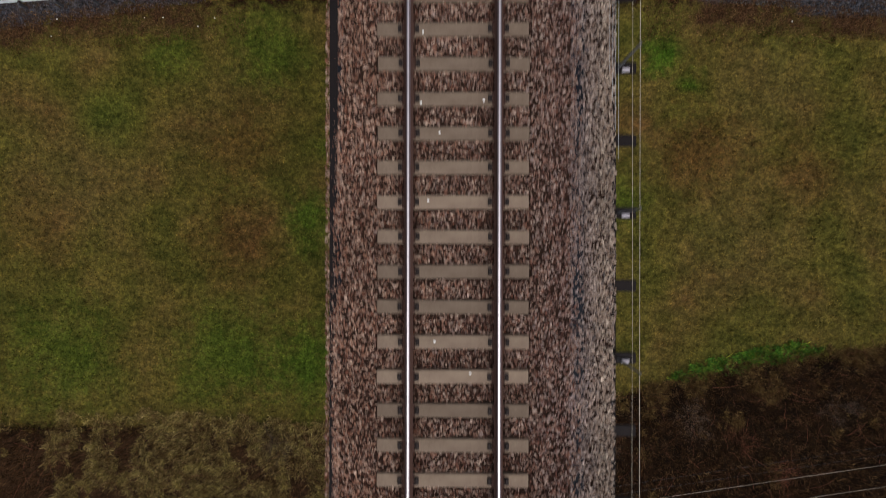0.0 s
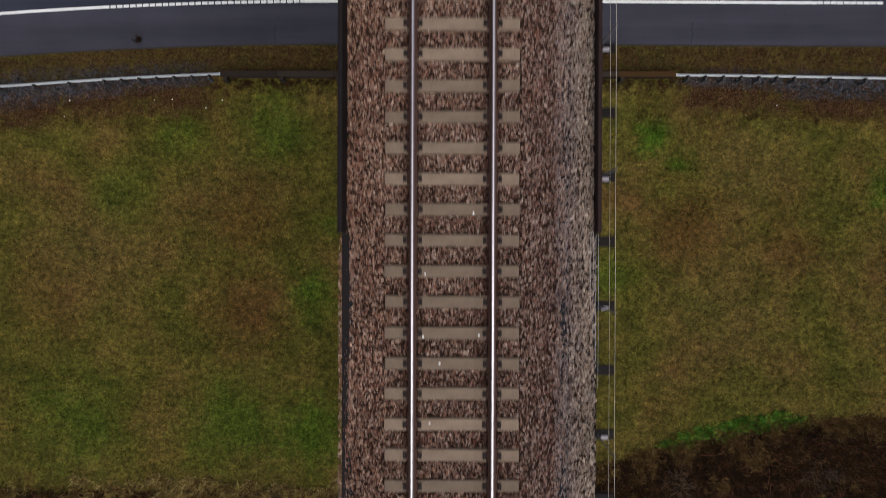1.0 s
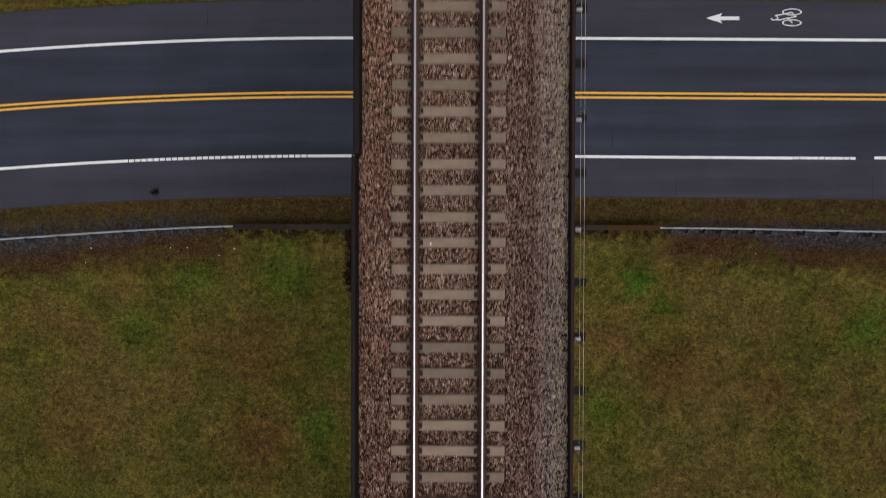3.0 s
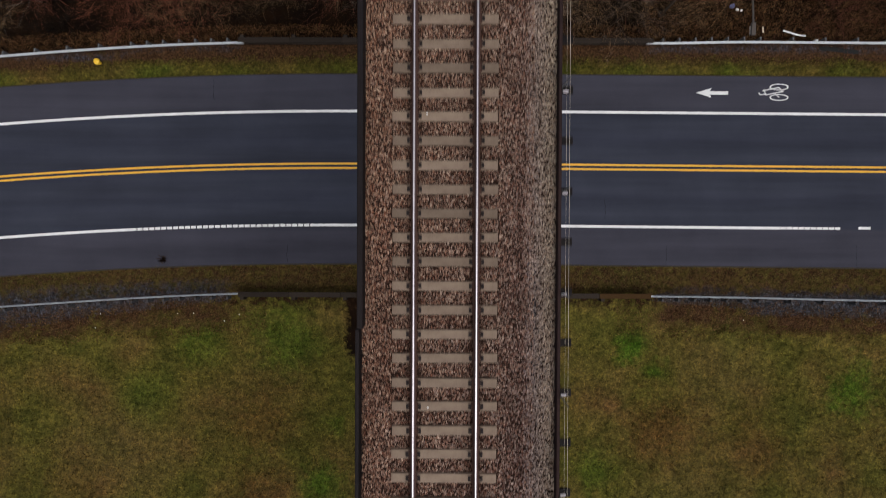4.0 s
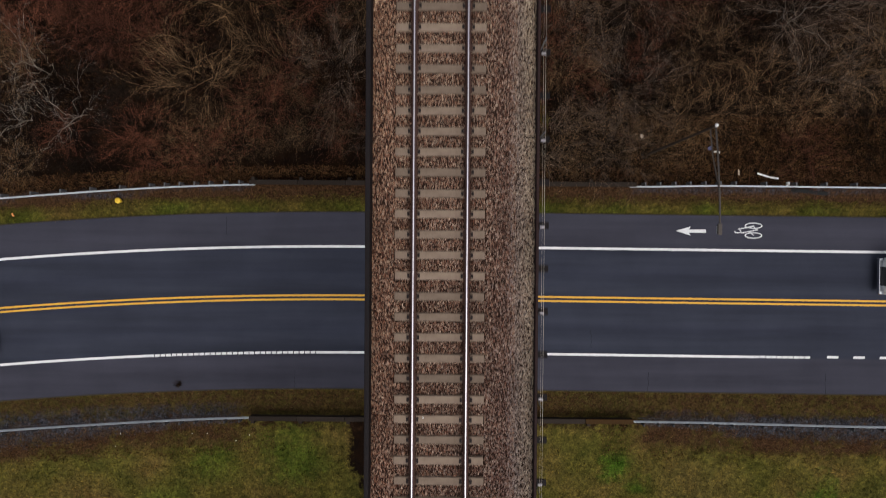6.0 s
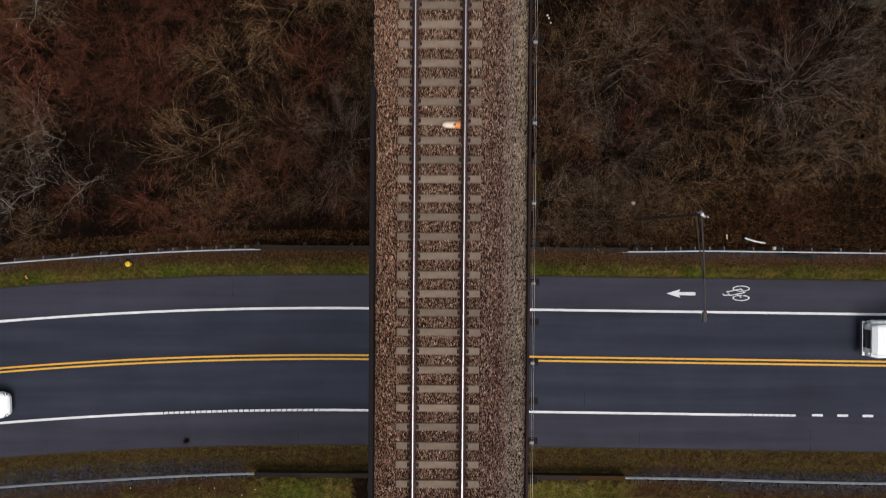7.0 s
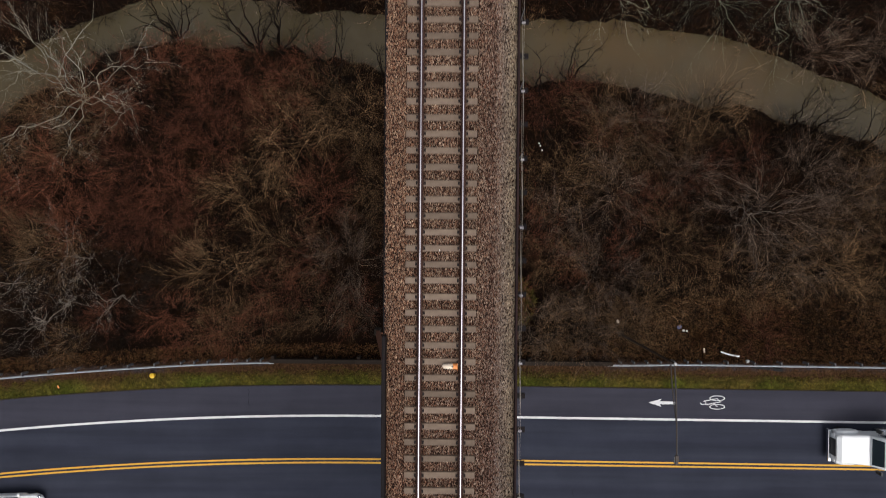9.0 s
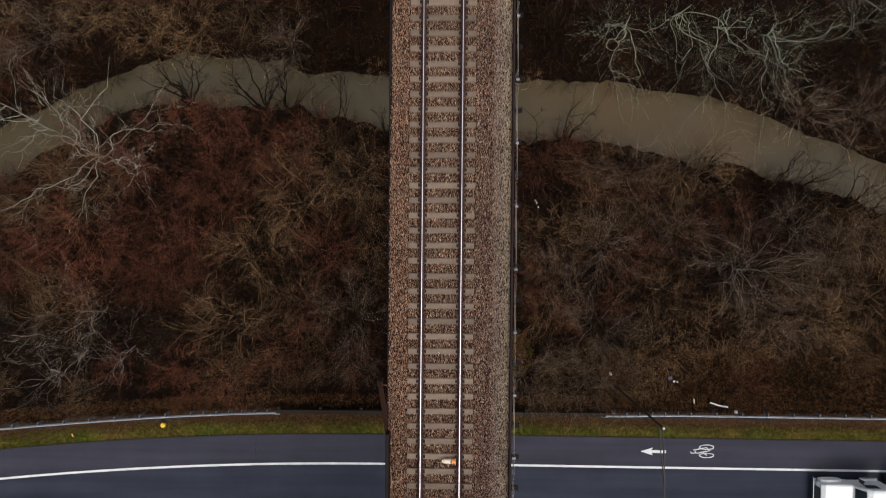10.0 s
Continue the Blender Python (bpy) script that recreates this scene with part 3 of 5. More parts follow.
def bicycle_symbol():
    bm = bmesh.new()
    for cy in (25.92, 25.30):
        k = 28
        for i in range(k):
            a0, a1 = 2 * math.pi * i / k, 2 * math.pi * (i + 1) / k
            vs = [bm.verts.new((19.84 + rx * math.cos(a), cy + ry * math.sin(a), 0.006)) for a, rx, ry in ((a0, 0.57, 0.20), (a1, 0.57, 0.20), (a1, 0.49, 0.145), (a0, 0.49, 0.145))]
            bm.faces.new(vs)
    for a, b in (((18.63, 25.57), (18.71, 25.46)), ((18.71, 25.46), (19.02, 25.48)), ((18.92, 25.77), (19.07, 25.45)), ((18.86, 25.69), (19.80, 25.89)),
                 ((19.80, 25.92), (20.06, 25.65)), ((19.07, 25.45), (20.12, 25.67)), ((19.57, 25.55), (19.86, 25.30))):
        stroke(bm, a, b, 0.06)
    for f in bm.faces:
        f.normal_update()
        if f.normal.z < 0:
            f.normal_flip()
    part("bicycle_symbol", bm, WHITE_PAINT, markings)


bicycle_symbol()

# ---- guardrails ----
W_BEAM = [(-0.03, -0.155), (-0.045, -0.13), (0.03, -0.07), (0.03, -0.05), (-0.04, 0), (0.03, 0.05), (0.03, 0.07), (-0.045, 0.13), (-0.03, 0.155),
          (-0.024, 0.155), (-0.036, 0.13), (0.04, 0.072), (0.04, 0.048), (-0.03, 0), (0.04, -0.048), (0.04, -0.072), (-0.036, -0.13), (-0.024, -0.155)]


def run_points(x0, x1, off, step=1.0):
    xs = np.linspace(x0, x1, max(2, int(abs(x1 - x0) / step) + 1))
    out = []
    for x in xs:
        h = math.atan2(float(bend(x + 0.1) - bend(x - 0.1)), 0.2)
        out.append((x, (off(x) if callable(off) else off) + float(bend(x)), 0.0, h))
    return out


def guardrail(x0, x1, off, back, first):
    """back: +1 when the posts stand on the far side of the beam (away from the road). Posts stand closer near the end by the bridge."""
    g = thing("guardrail", "galvanised steel guardrail on short posts beside the road", "guardrail", group="guardrails along the road")
    prof = [(back * u * -1, v + 0.58) for u, v in W_BEAM]
    pts = run_points(x0, x1, off)
    part("beam", capped(*extrude_profile(prof, pts), len(prof)), GALVANISED, g)
    # flattened end piece
    e = pts[0] if first == 0 else pts[-1]
    s = -1 if first == 0 else 1
    part("end_terminal", boxed(min(e[0], e[0] + s * 0.35), max(e[0], e[0] + s * 0.35), e[1] - 0.04, e[1] + 0.05, 0.43, 0.73, bevel=0.015), GALVANISED, g)
    end, away = (x0, 1) if first == 0 else (x1, -1)
    at, k = 0.6, 0
    while at < abs(x1 - x0) - 0.2 and k < 40:
        x = end + away * at
        y = off(x) + float(bend(x))
        z = ground_z(x, y + back * 0.3)
        part("post", boxed(x - 0.05, x + 0.05, y + back * 0.22 - 0.07, y + back * 0.22 + 0.07, z - 0.3, 0.69, bevel=0.008), POST_STEEL if back > 0 else DULL_STEEL, g)
        part("blockout", boxed(x - 0.045, x + 0.045, min(y + back * 0.042, y + back * 0.15), max(y + back * 0.042, y + back * 0.15), 0.44, 0.70), POST_STEEL if back > 0 else TIMBER, g)
        at += 0.95 if k < 6 else 1.9
        k += 1
    return g


# each rail's drift away from the bridge is fitted to the camera's view
guardrail(-75, -12.4, lambda x: 13.53 - 0.11 * smooth(-12, -24, x), -1, 1)
guardrail(12.2, 75, lambda x: 13.45 - 0.13 * smooth(14, 28, x), -1, 0)
guardrail(-75, -12.4, lambda x: 28.38 - 0.10 * smooth(-14, -28, x), 1, 1)
guardrail(12.1, 75, lambda x: 28.36 + 0.12 * smooth(12, 18, x), 1, 0)


def timber_barrier(off, back):
    g = thing("timber_barrier", "dark weathered timber barrier under the railway bridge", "barrier", group="timber barriers")
    for i in range(8):
        x0, x1 = -12.35 + i * 3.06, -12.35 + (i + 1) * 3.06 - 0.015
        for j, (z0, z1) in enumerate(((0.10, 0.36), (0.38, 0.66))):
            part("plank", boxed(x0, x1, off - 0.10, off + 0.10, z0, z1, bevel=0.012), TIMBER, g)
        part("cap", boxed(x0, x1, off - 0.15, off + 0.15, 0.67, 0.74, bevel=0.012), FRESH_TIMBER if i == 7 and back < 0 else TIMBER, g, "newer tan-brown timber cap" if i == 7 and back < 0 else "")
        part("post", boxed(x0 + 0.1, x0 + 0.32, min(off + back * 0.11, off + back * 0.33), max(off + back * 0.11, off + back * 0.33), -0.5, 0.64, bevel=0.01), TIMBER, g)


timber_barrier(13.42, -1)
timber_barrier(28.45, 1)

# ---- the railway bridge ----
Y0, Y1 = -16.0, 68.0
bridge = thing("railway_bridge", "high steel railway viaduct with a ballasted deck on battered legs", "bridge", (0.3, 0, 0))
bridge.matrix_basis = pose(0, 0, 0)


def i_beam(x, y0, y1, top, depth, flange, web=0.03, t=0.05):
    bm = bmesh.new()
    box(bm, x - flange / 2, x + flange / 2, y0, y1, top - t, top)
    box(bm, x - flange / 2, x + flange / 2, y0, y1, top - depth, top - depth + t)
    box(bm, x - web / 2, x + web / 2, y0, y1, top - depth + t, top - t)
    y = y0 + 1
    while y < y1:
        box(bm, x - flange / 2 + 0.02, x + flange / 2 - 0.02, y, y + 0.02, top - depth + t, top - t)
        y += 1.5
    return bm


part("deck_slab", boxed(-2.12, 2.80, Y0, Y1, DECK - 0.80, DECK - 0.45), CONCRETE, bridge)
part("edge_wall", boxed(-2.12, -1.99, Y0, 4.46, DECK - 0.45, DECK - 0.10), DARK_STEEL, bridge)
part("edge_wall", boxed(-2.10, -1.99, 33.77, Y1, DECK - 0.45, DECK - 0.12), DARK_STEEL, bridge)
part("edge_wall", boxed(2.70, 2.80, Y0, 4.46, DECK - 0.45, DECK - 0.14), DARK_STEEL, bridge)


def curb(x0, x1, y0, y1, top):
    bm = boxed(x0, x1, y0, y1, DECK - 0.449, top, bevel=0.02)
    return bm


part("curb", curb(-2.14, -2.045, 4.46, 14.57, DECK + 0.40), DARK_STEEL, bridge, "dark steel ballast curb")
part("curb", curb(-2.10, -1.96, 14.59, 33.75, DECK + 0.42), DARK_STEEL, bridge, "dark steel ballast curb")
part("curb", curb(2.715, 2.795, 4.46, 33.2, DECK + 0.30), BROWN_STEEL, bridge, "dark steel ballast curb")
part("curb", curb(2.71, 2.79, 33.22, Y1, DECK + 0.25), BROWN_STEEL, bridge, "dark steel ballast curb")
for x in (-1.1, 1.6):
    part("girder", i_beam(x, Y0, Y1, DECK - 0.80, 2.1, 0.5), RUSTY, bridge)
for i in range(28):
    y = Y0 + 1.5 + i * 3.0
    part("cross_frame", rods(((-1.08, y, DECK - 1.0), (1.58, y, DECK - 2.75), 0.05), ((1.58, y, DECK - 1.0), (-1.08, y, DECK - 2.75), 0.05), sides=6), RUSTY, bridge)


def leg(y, side):
    top, foot = Vector((0.3 + side * 2.15, y, DECK - 2.9)), Vector((0.3 + side * 5.0, y, 0.1))
    bm = bmesh.new()
    d = (foot - top)
    m = Matrix.Translation((top + foot) / 2) @ d.to_track_quat("Z", "Y").to_matrix().to_4x4()
    n = d.length / 2
    for u in (-0.12, 0.12):
        box(bm, u - 0.015, u + 0.015, -0.15, 0.15, -n, n, m=m)
    box(bm, -0.105, 0.105, -0.015, 0.015, -n, n, m=m)
    return bm


for y in (-5.5, 12.5, 30.5, 64.0):
    for side in (-1, 1):
        part("leg", leg(y, side), RUSTY, bridge, "battered leg of rusted steel")
        x = 0.3 + side * 5.02
        z = ground_z(x, y)
        part("pedestal", boxed(x - 0.22, x + 0.22, y - 0.25, y + 0.25, z - 0.5, 0.16, bevel=0.04), STAINED, bridge)
    part("bent_cap", boxed(-2.3, 2.9, y - 0.3, y + 0.3, DECK - 3.2, DECK - 2.9), RUSTY, bridge)
    for z in (7.0, 14.0):
        w = 5.0 - (z / (DECK - 2.9)) * 2.85
        part("strut", boxed(0.3 - w, 0.3 + w, y - 0.12, y + 0.12, z - 0.12, z + 0.12), RUSTY, bridge)
    for z0, z1 in ((0.4, 7.0), (7.0, 14.0), (14.0, 20.3)):
        wa, wb = (5.0 - (z / (DECK - 2.9)) * 2.85 for z in (z0, z1))
        part("brace", rods(((0.3 - wa, y, z0), (0.3 + wb, y, z1), 0.06), ((0.3 + wa, y, z0), (0.3 - wb, y, z1), 0.06), sides=6), RUSTY, bridge)

# outriggers and hand-rope along the walkway
SPACE = 1.2375
for i in range(-12, 53):
    y = 0.60 + i * SPACE
    bm = boxed(2.745, 3.12, y - 0.10, y + 0.10, DECK - 0.10, DECK - 0.04, bevel=0.012)
    box(bm, 2.745, 3.10, y - 0.02, y + 0.02, DECK - 0.34, DECK - 0.09)
    part("bracket", bm, DARK_STEEL, bridge)
    if i % 2 == 0:
        bm = bmesh.new()
        box(bm, 2.797, 2.803, y - 0.016, y + 0.016, DECK - 0.04, DECK + 1.33)
        box(bm, 2.803, 2.820, y - 0.016, y - 0.011, DECK - 0.04, DECK + 1.33)
        rod(bm, (2.80, y, DECK + 1.28), (2.80, y, DECK + 1.34), 0.014, sides=6)
        s_ob = part("stanchion", bm, POST_STEEL, bridge, "grey galvanised stanchion")
        part("foot_plate", boxed(2.86, 3.00, y - 0.080, y - 0.010, DECK - 0.04, DECK + 0.02, bevel=0.02), FOOT, s_ob, "pale grey foot plate")
for z, r in ((1.30, 0.0042), (0.90, 0.0028)):
    bm = rods(((2.795, Y0, DECK + z), (2.795, Y1, DECK + z), r), sides=6)
    part("hand_rope", bm, WIRE, bridge, "thin wire hand-rope")
for k in range(4):
    x = 2.64 + 0.05 * k
    part("signal_cable", rods(((x, 3.0 - 0.5 * k, DECK + 0.05), (x, 4.5, DECK + 0.07), 0.0028), sides=5), GALVANISED, bridge, "thin pale cable along the deck edge")

# ---- track ----
track = thing("railway_track", "single standard-gauge track on concrete ties", "railway track", kind="structure")
RAIL = [(-0.075, 0), (0.075, 0), (0.075, 0.012), (0.012, 0.03), (0.009, 0.125), (0.036, 0.14), (0.036, 0.163), (0.0145, 0.173), (-0.0145, 0.173), (-0.036, 0.163), (-0.036, 0.14), (-0.009, 0.125), (-0.012, 0.03), (-0.075, 0.012)]
for x in (-0.755, 0.775):
    n = len(RAIL)
    verts = [(x + u, y, DECK + 0.012 + v) for y in (Y0, Y1) for u, v in RAIL]
    faces = [(j, (j + 1) % n, n + (j + 1) % n, n + j) for j in range(n)]
    me = mesh_of("rail", verts, faces, [RAIL_SIDE, RAIL_TOP, RAIL_WORN], False, [1 if j == 7 else 2 if j in (6, 8) else 0 for j in range(n)])
    part("rail", me, None, track, "steel rail with a polished running surface")


def tie_mesh():
    bm = boxed(-1.295, 1.295, -0.128, 0.128, -0.20, 0.0, bevel=0.02)
    for v in bm.verts:
        if v.co.z > -0.1:
            v.co.y *= 0.93
            if abs(v.co.x) < 0.55:
                v.co.z -= 0.02
    me = bpy.data.meshes.new("tie")
    bm.to_mesh(me)
    bm.free()
    me.materials.append(TIE_CONCRETE)
    return me


def clip_mesh():
    bm = boxed(-0.032, 0.032, -0.062, 0.062, 0, 0.05, bevel=0.012)
    box(bm, 0.02, 0.055, -0.05, -0.025, 0.02, 0.045)
    box(bm, 0.02, 0.055, 0.025, 0.05, 0.02, 0.045)
    for v in bm.verts:
        if v.co.z > 0.02:
            v.co.x *= 0.8
    me = bpy.data.meshes.new("rail_clip")
    bm.to_mesh(me)
    bm.free()
    me.materials.append(CLIP)
    return me


def plate_mesh():
    bm = boxed(-0.112, 0.112, -0.112, 0.112, 0, 0.008)
    me = bpy.data.meshes.new("tie_plate")
    bm.to_mesh(me)
    bm.free()
    me.materials.append(RAIL_SIDE)
    return me


TIE, CLIP_MESH, PLATE = tie_mesh(), clip_mesh(), plate_mesh()
TIE_STEP = 0.5925
rng = random.Random(4)
k0 = int((Y0 - 0.18) / TIE_STEP) + 1
for i in range(k0, int((Y1 - 0.18) / TIE_STEP)):
    y = 0.18 + i * TIE_STEP
    tie = part("tie", TIE, None, track, at=pose(rng.uniform(-0.008, 0.008), y + rng.uniform(-0.012, 0.012), DECK, 0, 0, rng.uniform(-0.3, 0.3)))
    for x in (-0.755, 0.775):
        part("tie_plate", PLATE, None, tie, at=pose(x, 0, 0.001))
        for s in (-1, 1):
            part("rail_clip", CLIP_MESH, None, tie, at=pose(x + s * 0.150, 0, 0.002, 0, 0, 0 if s < 0 else 180))

# ---- ballast ----
def stones(name, n, region, size, height, material, label, seed):
    """Loose angular stones as one heap: region gives a random place, height the bed there."""
    g = np.random.default_rng(seed)
    p = region(g, n)
    n = len(p)
    z = height(p[:, 0], p[:, 1])
    s = size * g.lognormal(0, 0.28, (n, 1)) * g.uniform(0.7, 1.25, (n, 3))
    k = 4
    a = np.arange(k)[None] * 2 * np.pi / k + g.uniform(-0.4, 0.4, (n, k)) + g.uniform(0, 6.3, (n, 1))
    r = g.uniform(0.75, 1.25, (n, k))
    ring = np.stack([np.cos(a) * r * s[:, :1], np.sin(a) * r * s[:, 1:2], g.uniform(-0.5, 0.15, (n, k)) * s[:, 2:]], -1)
    top = np.stack([g.normal(0, 0.3, n) * s[:, 0], g.normal(0, 0.3, n) * s[:, 1], g.uniform(0.5, 1.1, n) * s[:, 2]], -1)
    v = np.concatenate([ring, top[:, None]], 1)
    v += np.stack([p[:, 0], p[:, 1], z + g.uniform(-0.4, 0.5, n) * size], -1)[:, None]
    f = np.array([[i, (i + 1) % k, k] for i in range(k)])
    faces = (np.arange(n)[:, None, None] * (k + 1) + f[None]).reshape(-1, 3)
    return part(name, mesh_of(name, v.reshape(-1, 3), faces, material), None, ballast, label)


ballast = thing("track_ballast", "loose crushed-stone ballast, rusty brown and grey", "ballast", kind="stuff")


def bed_height(x, y):
    x = np.asarray(x, float)
    z = np.full_like(x, DECK - 0.055)
    z = np.where(np.abs(x) > 1.32, DECK - 0.02 + 0.03 * np.sin(x * 5 + np.asarray(y) * 0.3), z)
    z = np.where(x < -1.75, z - (-1.75 - x) * 0.35, z)
    z = np.where(x > 2.25, z + 0.03, z)
    return z


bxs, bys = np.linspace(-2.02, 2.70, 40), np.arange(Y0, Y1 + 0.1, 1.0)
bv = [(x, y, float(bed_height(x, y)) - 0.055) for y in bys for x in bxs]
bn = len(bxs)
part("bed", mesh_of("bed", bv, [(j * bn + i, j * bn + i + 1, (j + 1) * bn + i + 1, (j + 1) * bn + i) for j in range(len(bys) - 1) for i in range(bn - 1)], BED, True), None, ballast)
GAP = np.array([(0.5 * noise.noise(Vector((0, y * 0.55, 2))) + 0.5 * noise.noise(Vector((0, y * 2.1, 7)))) for y in np.arange(-20, 70, 0.1)])


def bare_strip(x, y):
    """Where the black membrane shows between the track's stones and the walkway's, and along the left edge south of the curb."""
    gap = np.interp(y, np.arange(-20, 70, 0.1), GAP)
    fade = np.interp(y, [-20, 0.6, 4, 70], [1.0, 1.0, 0.25, 0.0])
    near = np.abs(x - 2.13 - 0.03 * gap) < np.clip(0.02 * fade + 0.30 * gap * fade, 0, 0.10)
    left = (y < 4.4) & (np.abs(x + 2.04 - 0.04 * gap) < np.clip((0.45 * np.interp(y + 3.1, np.arange(-20, 70, 0.1), GAP) + 0.05) * np.interp(y, [-1.5, 0.5], [0, 1]), 0, 0.10))
    loose = np.sin(x * 913.7 + y * 577.3) > 0.72        # a few stones lie on the bare membrane
    return (near | left) & ~loose


def on_track(g, n):
    y = g.uniform(-6, 53.5, n)
    x = g.uniform(-2.05, 2.18, n)
    x = np.where((y < 4.4) & (g.random(n) < 0.07), g.uniform(-2.2, -1.95, n), x)
    rel = np.abs((y - 0.18 + TIE_STEP / 2) % TIE_STEP - TIE_STEP / 2)
    ok = ~((np.abs(x) < 1.31) & (rel < 0.135)) & ~bare_strip(x, y) & ~(np.abs(np.abs(x - 0.01) - 0.765) < 0.075)
    return np.stack([x, y], 1)[ok]


def on_walkway(g, n):
    y = g.uniform(-6, 53.5, n)
    x = g.uniform(1.95, 2.71, n) + np.where(y < 4.4, g.uniform(0, 0.05, n), 0)
    keep = g.random(n) < np.interp(x, [1.95, 2.2], [0.15, 1.0])
    return np.stack([x, y], 1)[~bare_strip(x, y) & keep]


stones("track_stones", 285000, on_track, 0.0192, bed_height, STONE_RUST, "rust-brown crushed ballast stones", 1)
stones("walkway_stones", 66000, on_walkway, 0.0192, bed_height, STONE_GREY, "grey walkway ballast stones", 2)
bm = boxed(2.02, 2.24, Y0, 16, DECK - 0.09, DECK - 0.052)
part("membrane", bm, MEMBRANE, ballast, "black deck membrane showing between the stones")
bm = boxed(-2.13, -1.92, Y0, 4.44, DECK - 0.17, DECK - 0.125)
part("membrane", bm, MEMBRANE, ballast, "black deck membrane along the edge")


def on_gravel(g, n):
    x = g.uniform(12.6, 30, n) * np.where(g.random(n) < 0.5, -1, 1) - 0.3
    wide = 0.45 + 1.25 * np.clip((np.abs(x) - 13) / 14, 0, 1)
    y = 13.55 - wide * g.random(n) ** 1.3 + bend(x)
    return np.stack([x, y], 1)


gravel = stones("gravel", 5500, on_gravel, 0.035, lambda x, y: np.array([ground_z(a, b) for a, b in zip(x, y)]), stone_material("dark_gravel", [(0.012, 0.012, 0.014), (0.030, 0.030, 0.036), (0.055, 0.056, 0.068), (0.025, 0.017, 0.012), (0.095, 0.097, 0.12), (0.035, 0.03, 0.03)]), "", 9)
gravel.parent = None
tagged(gravel, "dark blue-grey gravel behind the guardrail", "gravel", kind="stuff")

# ---- vegetation ----
def whip(g, p, d, length, r0, r1, n, curl, lift, home=0.0):
    """A bent shoot: from p along d, drifting by curl and bending up (+) or over (-) by lift; home pulls it back to its first way, which makes it crooked."""
    pts, p, d = [], np.array(p, float), np.array(d, float)
    first = d / np.linalg.norm(d)
    step = length / (n - 1)
    for i in range(n):
        pts.append([*p, r0 + (r1 - r0) * i / (n - 1)])
        d = d * (1 - home) + first * home + g.normal(0, curl, 3) + np.array([0, 0, lift / n])
        d /= np.linalg.norm(d)
        p = p + d * step
    return np.array(pts)


def along(line, f):
    i = f * (len(line) - 1)
    k = min(int(i), len(line) - 2)
    p = line[k] + (line[k + 1] - line[k]) * (i - k)
    d = line[k + 1, :3] - line[k, :3]
    return p, d / (np.linalg.norm(d) + 1e-9)


def side_way(g, d, spread):
    s = g.normal(0, 1, 3)
    s -= d * (s @ d)
    s /= np.linalg.norm(s) + 1e-9
    v = d * math.cos(spread) + s * math.sin(spread)
    return v


def slivers(ends, w, g):
    """Very fine twigs that run out to a point."""
    a, b = ends[:, 0], ends[:, 1]
    u = np.cross(b - a, g.normal(0, 1, a.shape))
    u *= w / (np.linalg.norm(u, axis=1, keepdims=True) + 1e-9)
    return np.stack([a - u, a + u, b], 1).reshape(-1, 3), np.arange(3 * len(a)).reshape(-1, 3)


def bush_meshes(seed, reach, stems, spread, shoots, twigs, fine, fat, mess, mat):
    """A many-stemmed leafless bush: stems that split into long shoots, these into twigs, and the twigs into finest ends."""
    g = np.random.default_rng(seed)
    big, small, mid, tips = [], [], [], []
    for i in range(stems):
        a, b = 2 * np.pi * (i + g.uniform(-0.4, 0.4)) / stems * 3, spread * math.sqrt(g.uniform(0.03, 1.0))
        d = (math.cos(a) * math.sin(b), math.sin(a) * math.sin(b), math.cos(b))
        s = whip(g, (g.normal(0, 0.2), g.normal(0, 0.2), -0.25), d, reach * g.uniform(0.5, 0.75), 0.030 * fat, 0.012 * fat, 5, 0.12, -0.2)
        big.append(s)
        for f in g.uniform(0.35, 1.0, shoots):
            p, d = along(s, f)
            sh = whip(g, p[:3], side_way(g, d, g.uniform(0.2, 0.8 * mess)), reach * g.uniform(0.26, 0.50), 0.0105 * fat, 0.004 * fat, 5, 0.16 * mess, -0.40)
            small.append(sh)
            for h in g.uniform(0.12, 1.0, twigs):
                q, e = along(sh, h)
                way = side_way(g, e, g.uniform(0.2, 0.75 * mess))
                end = q[:3] + way * reach * g.uniform(0.07, 0.20)
                mid.append((q[:3], end))
                for k in g.uniform(0.3, 1.0, fine):
                    o = q[:3] + (end - q[:3]) * k
                    tips.append((o, o + side_way(g, way, g.uniform(0.2, 0.75 * mess)) * reach * g.uniform(0.03, 0.10)))
    va, fa = tubes(small, 3)
    fa = np.concatenate([fa[:, [0, 1, 2]], fa[:, [0, 2, 3]]])
    vb, fb = slivers(np.array(mid), 0.0092 * fat, g)
    vc, fc = slivers(np.array(tips), 0.0070 * fat, g)
    # the finest twigs take the copy that carries the crown's shade in its colour
    shaded_mat = {TWIG_TAN: SHADED_TAN, TWIG_RED: SHADED_RED, TWIG_GREY: SHADED_GREY}.get(mat, mat)
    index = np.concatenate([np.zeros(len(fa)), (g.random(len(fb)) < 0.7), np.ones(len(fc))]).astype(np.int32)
    # stems all take dark bark: the shade deep in the bush, put into colour
    return mesh_of("trunk", *tubes(big, 3), TWIG_DARK), mesh_of("crown", np.concatenate([va, vb, vc]), np.concatenate([fa, fb + len(va), fc + len(va) + len(vb)]), [mat, shaded_mat], False, index)


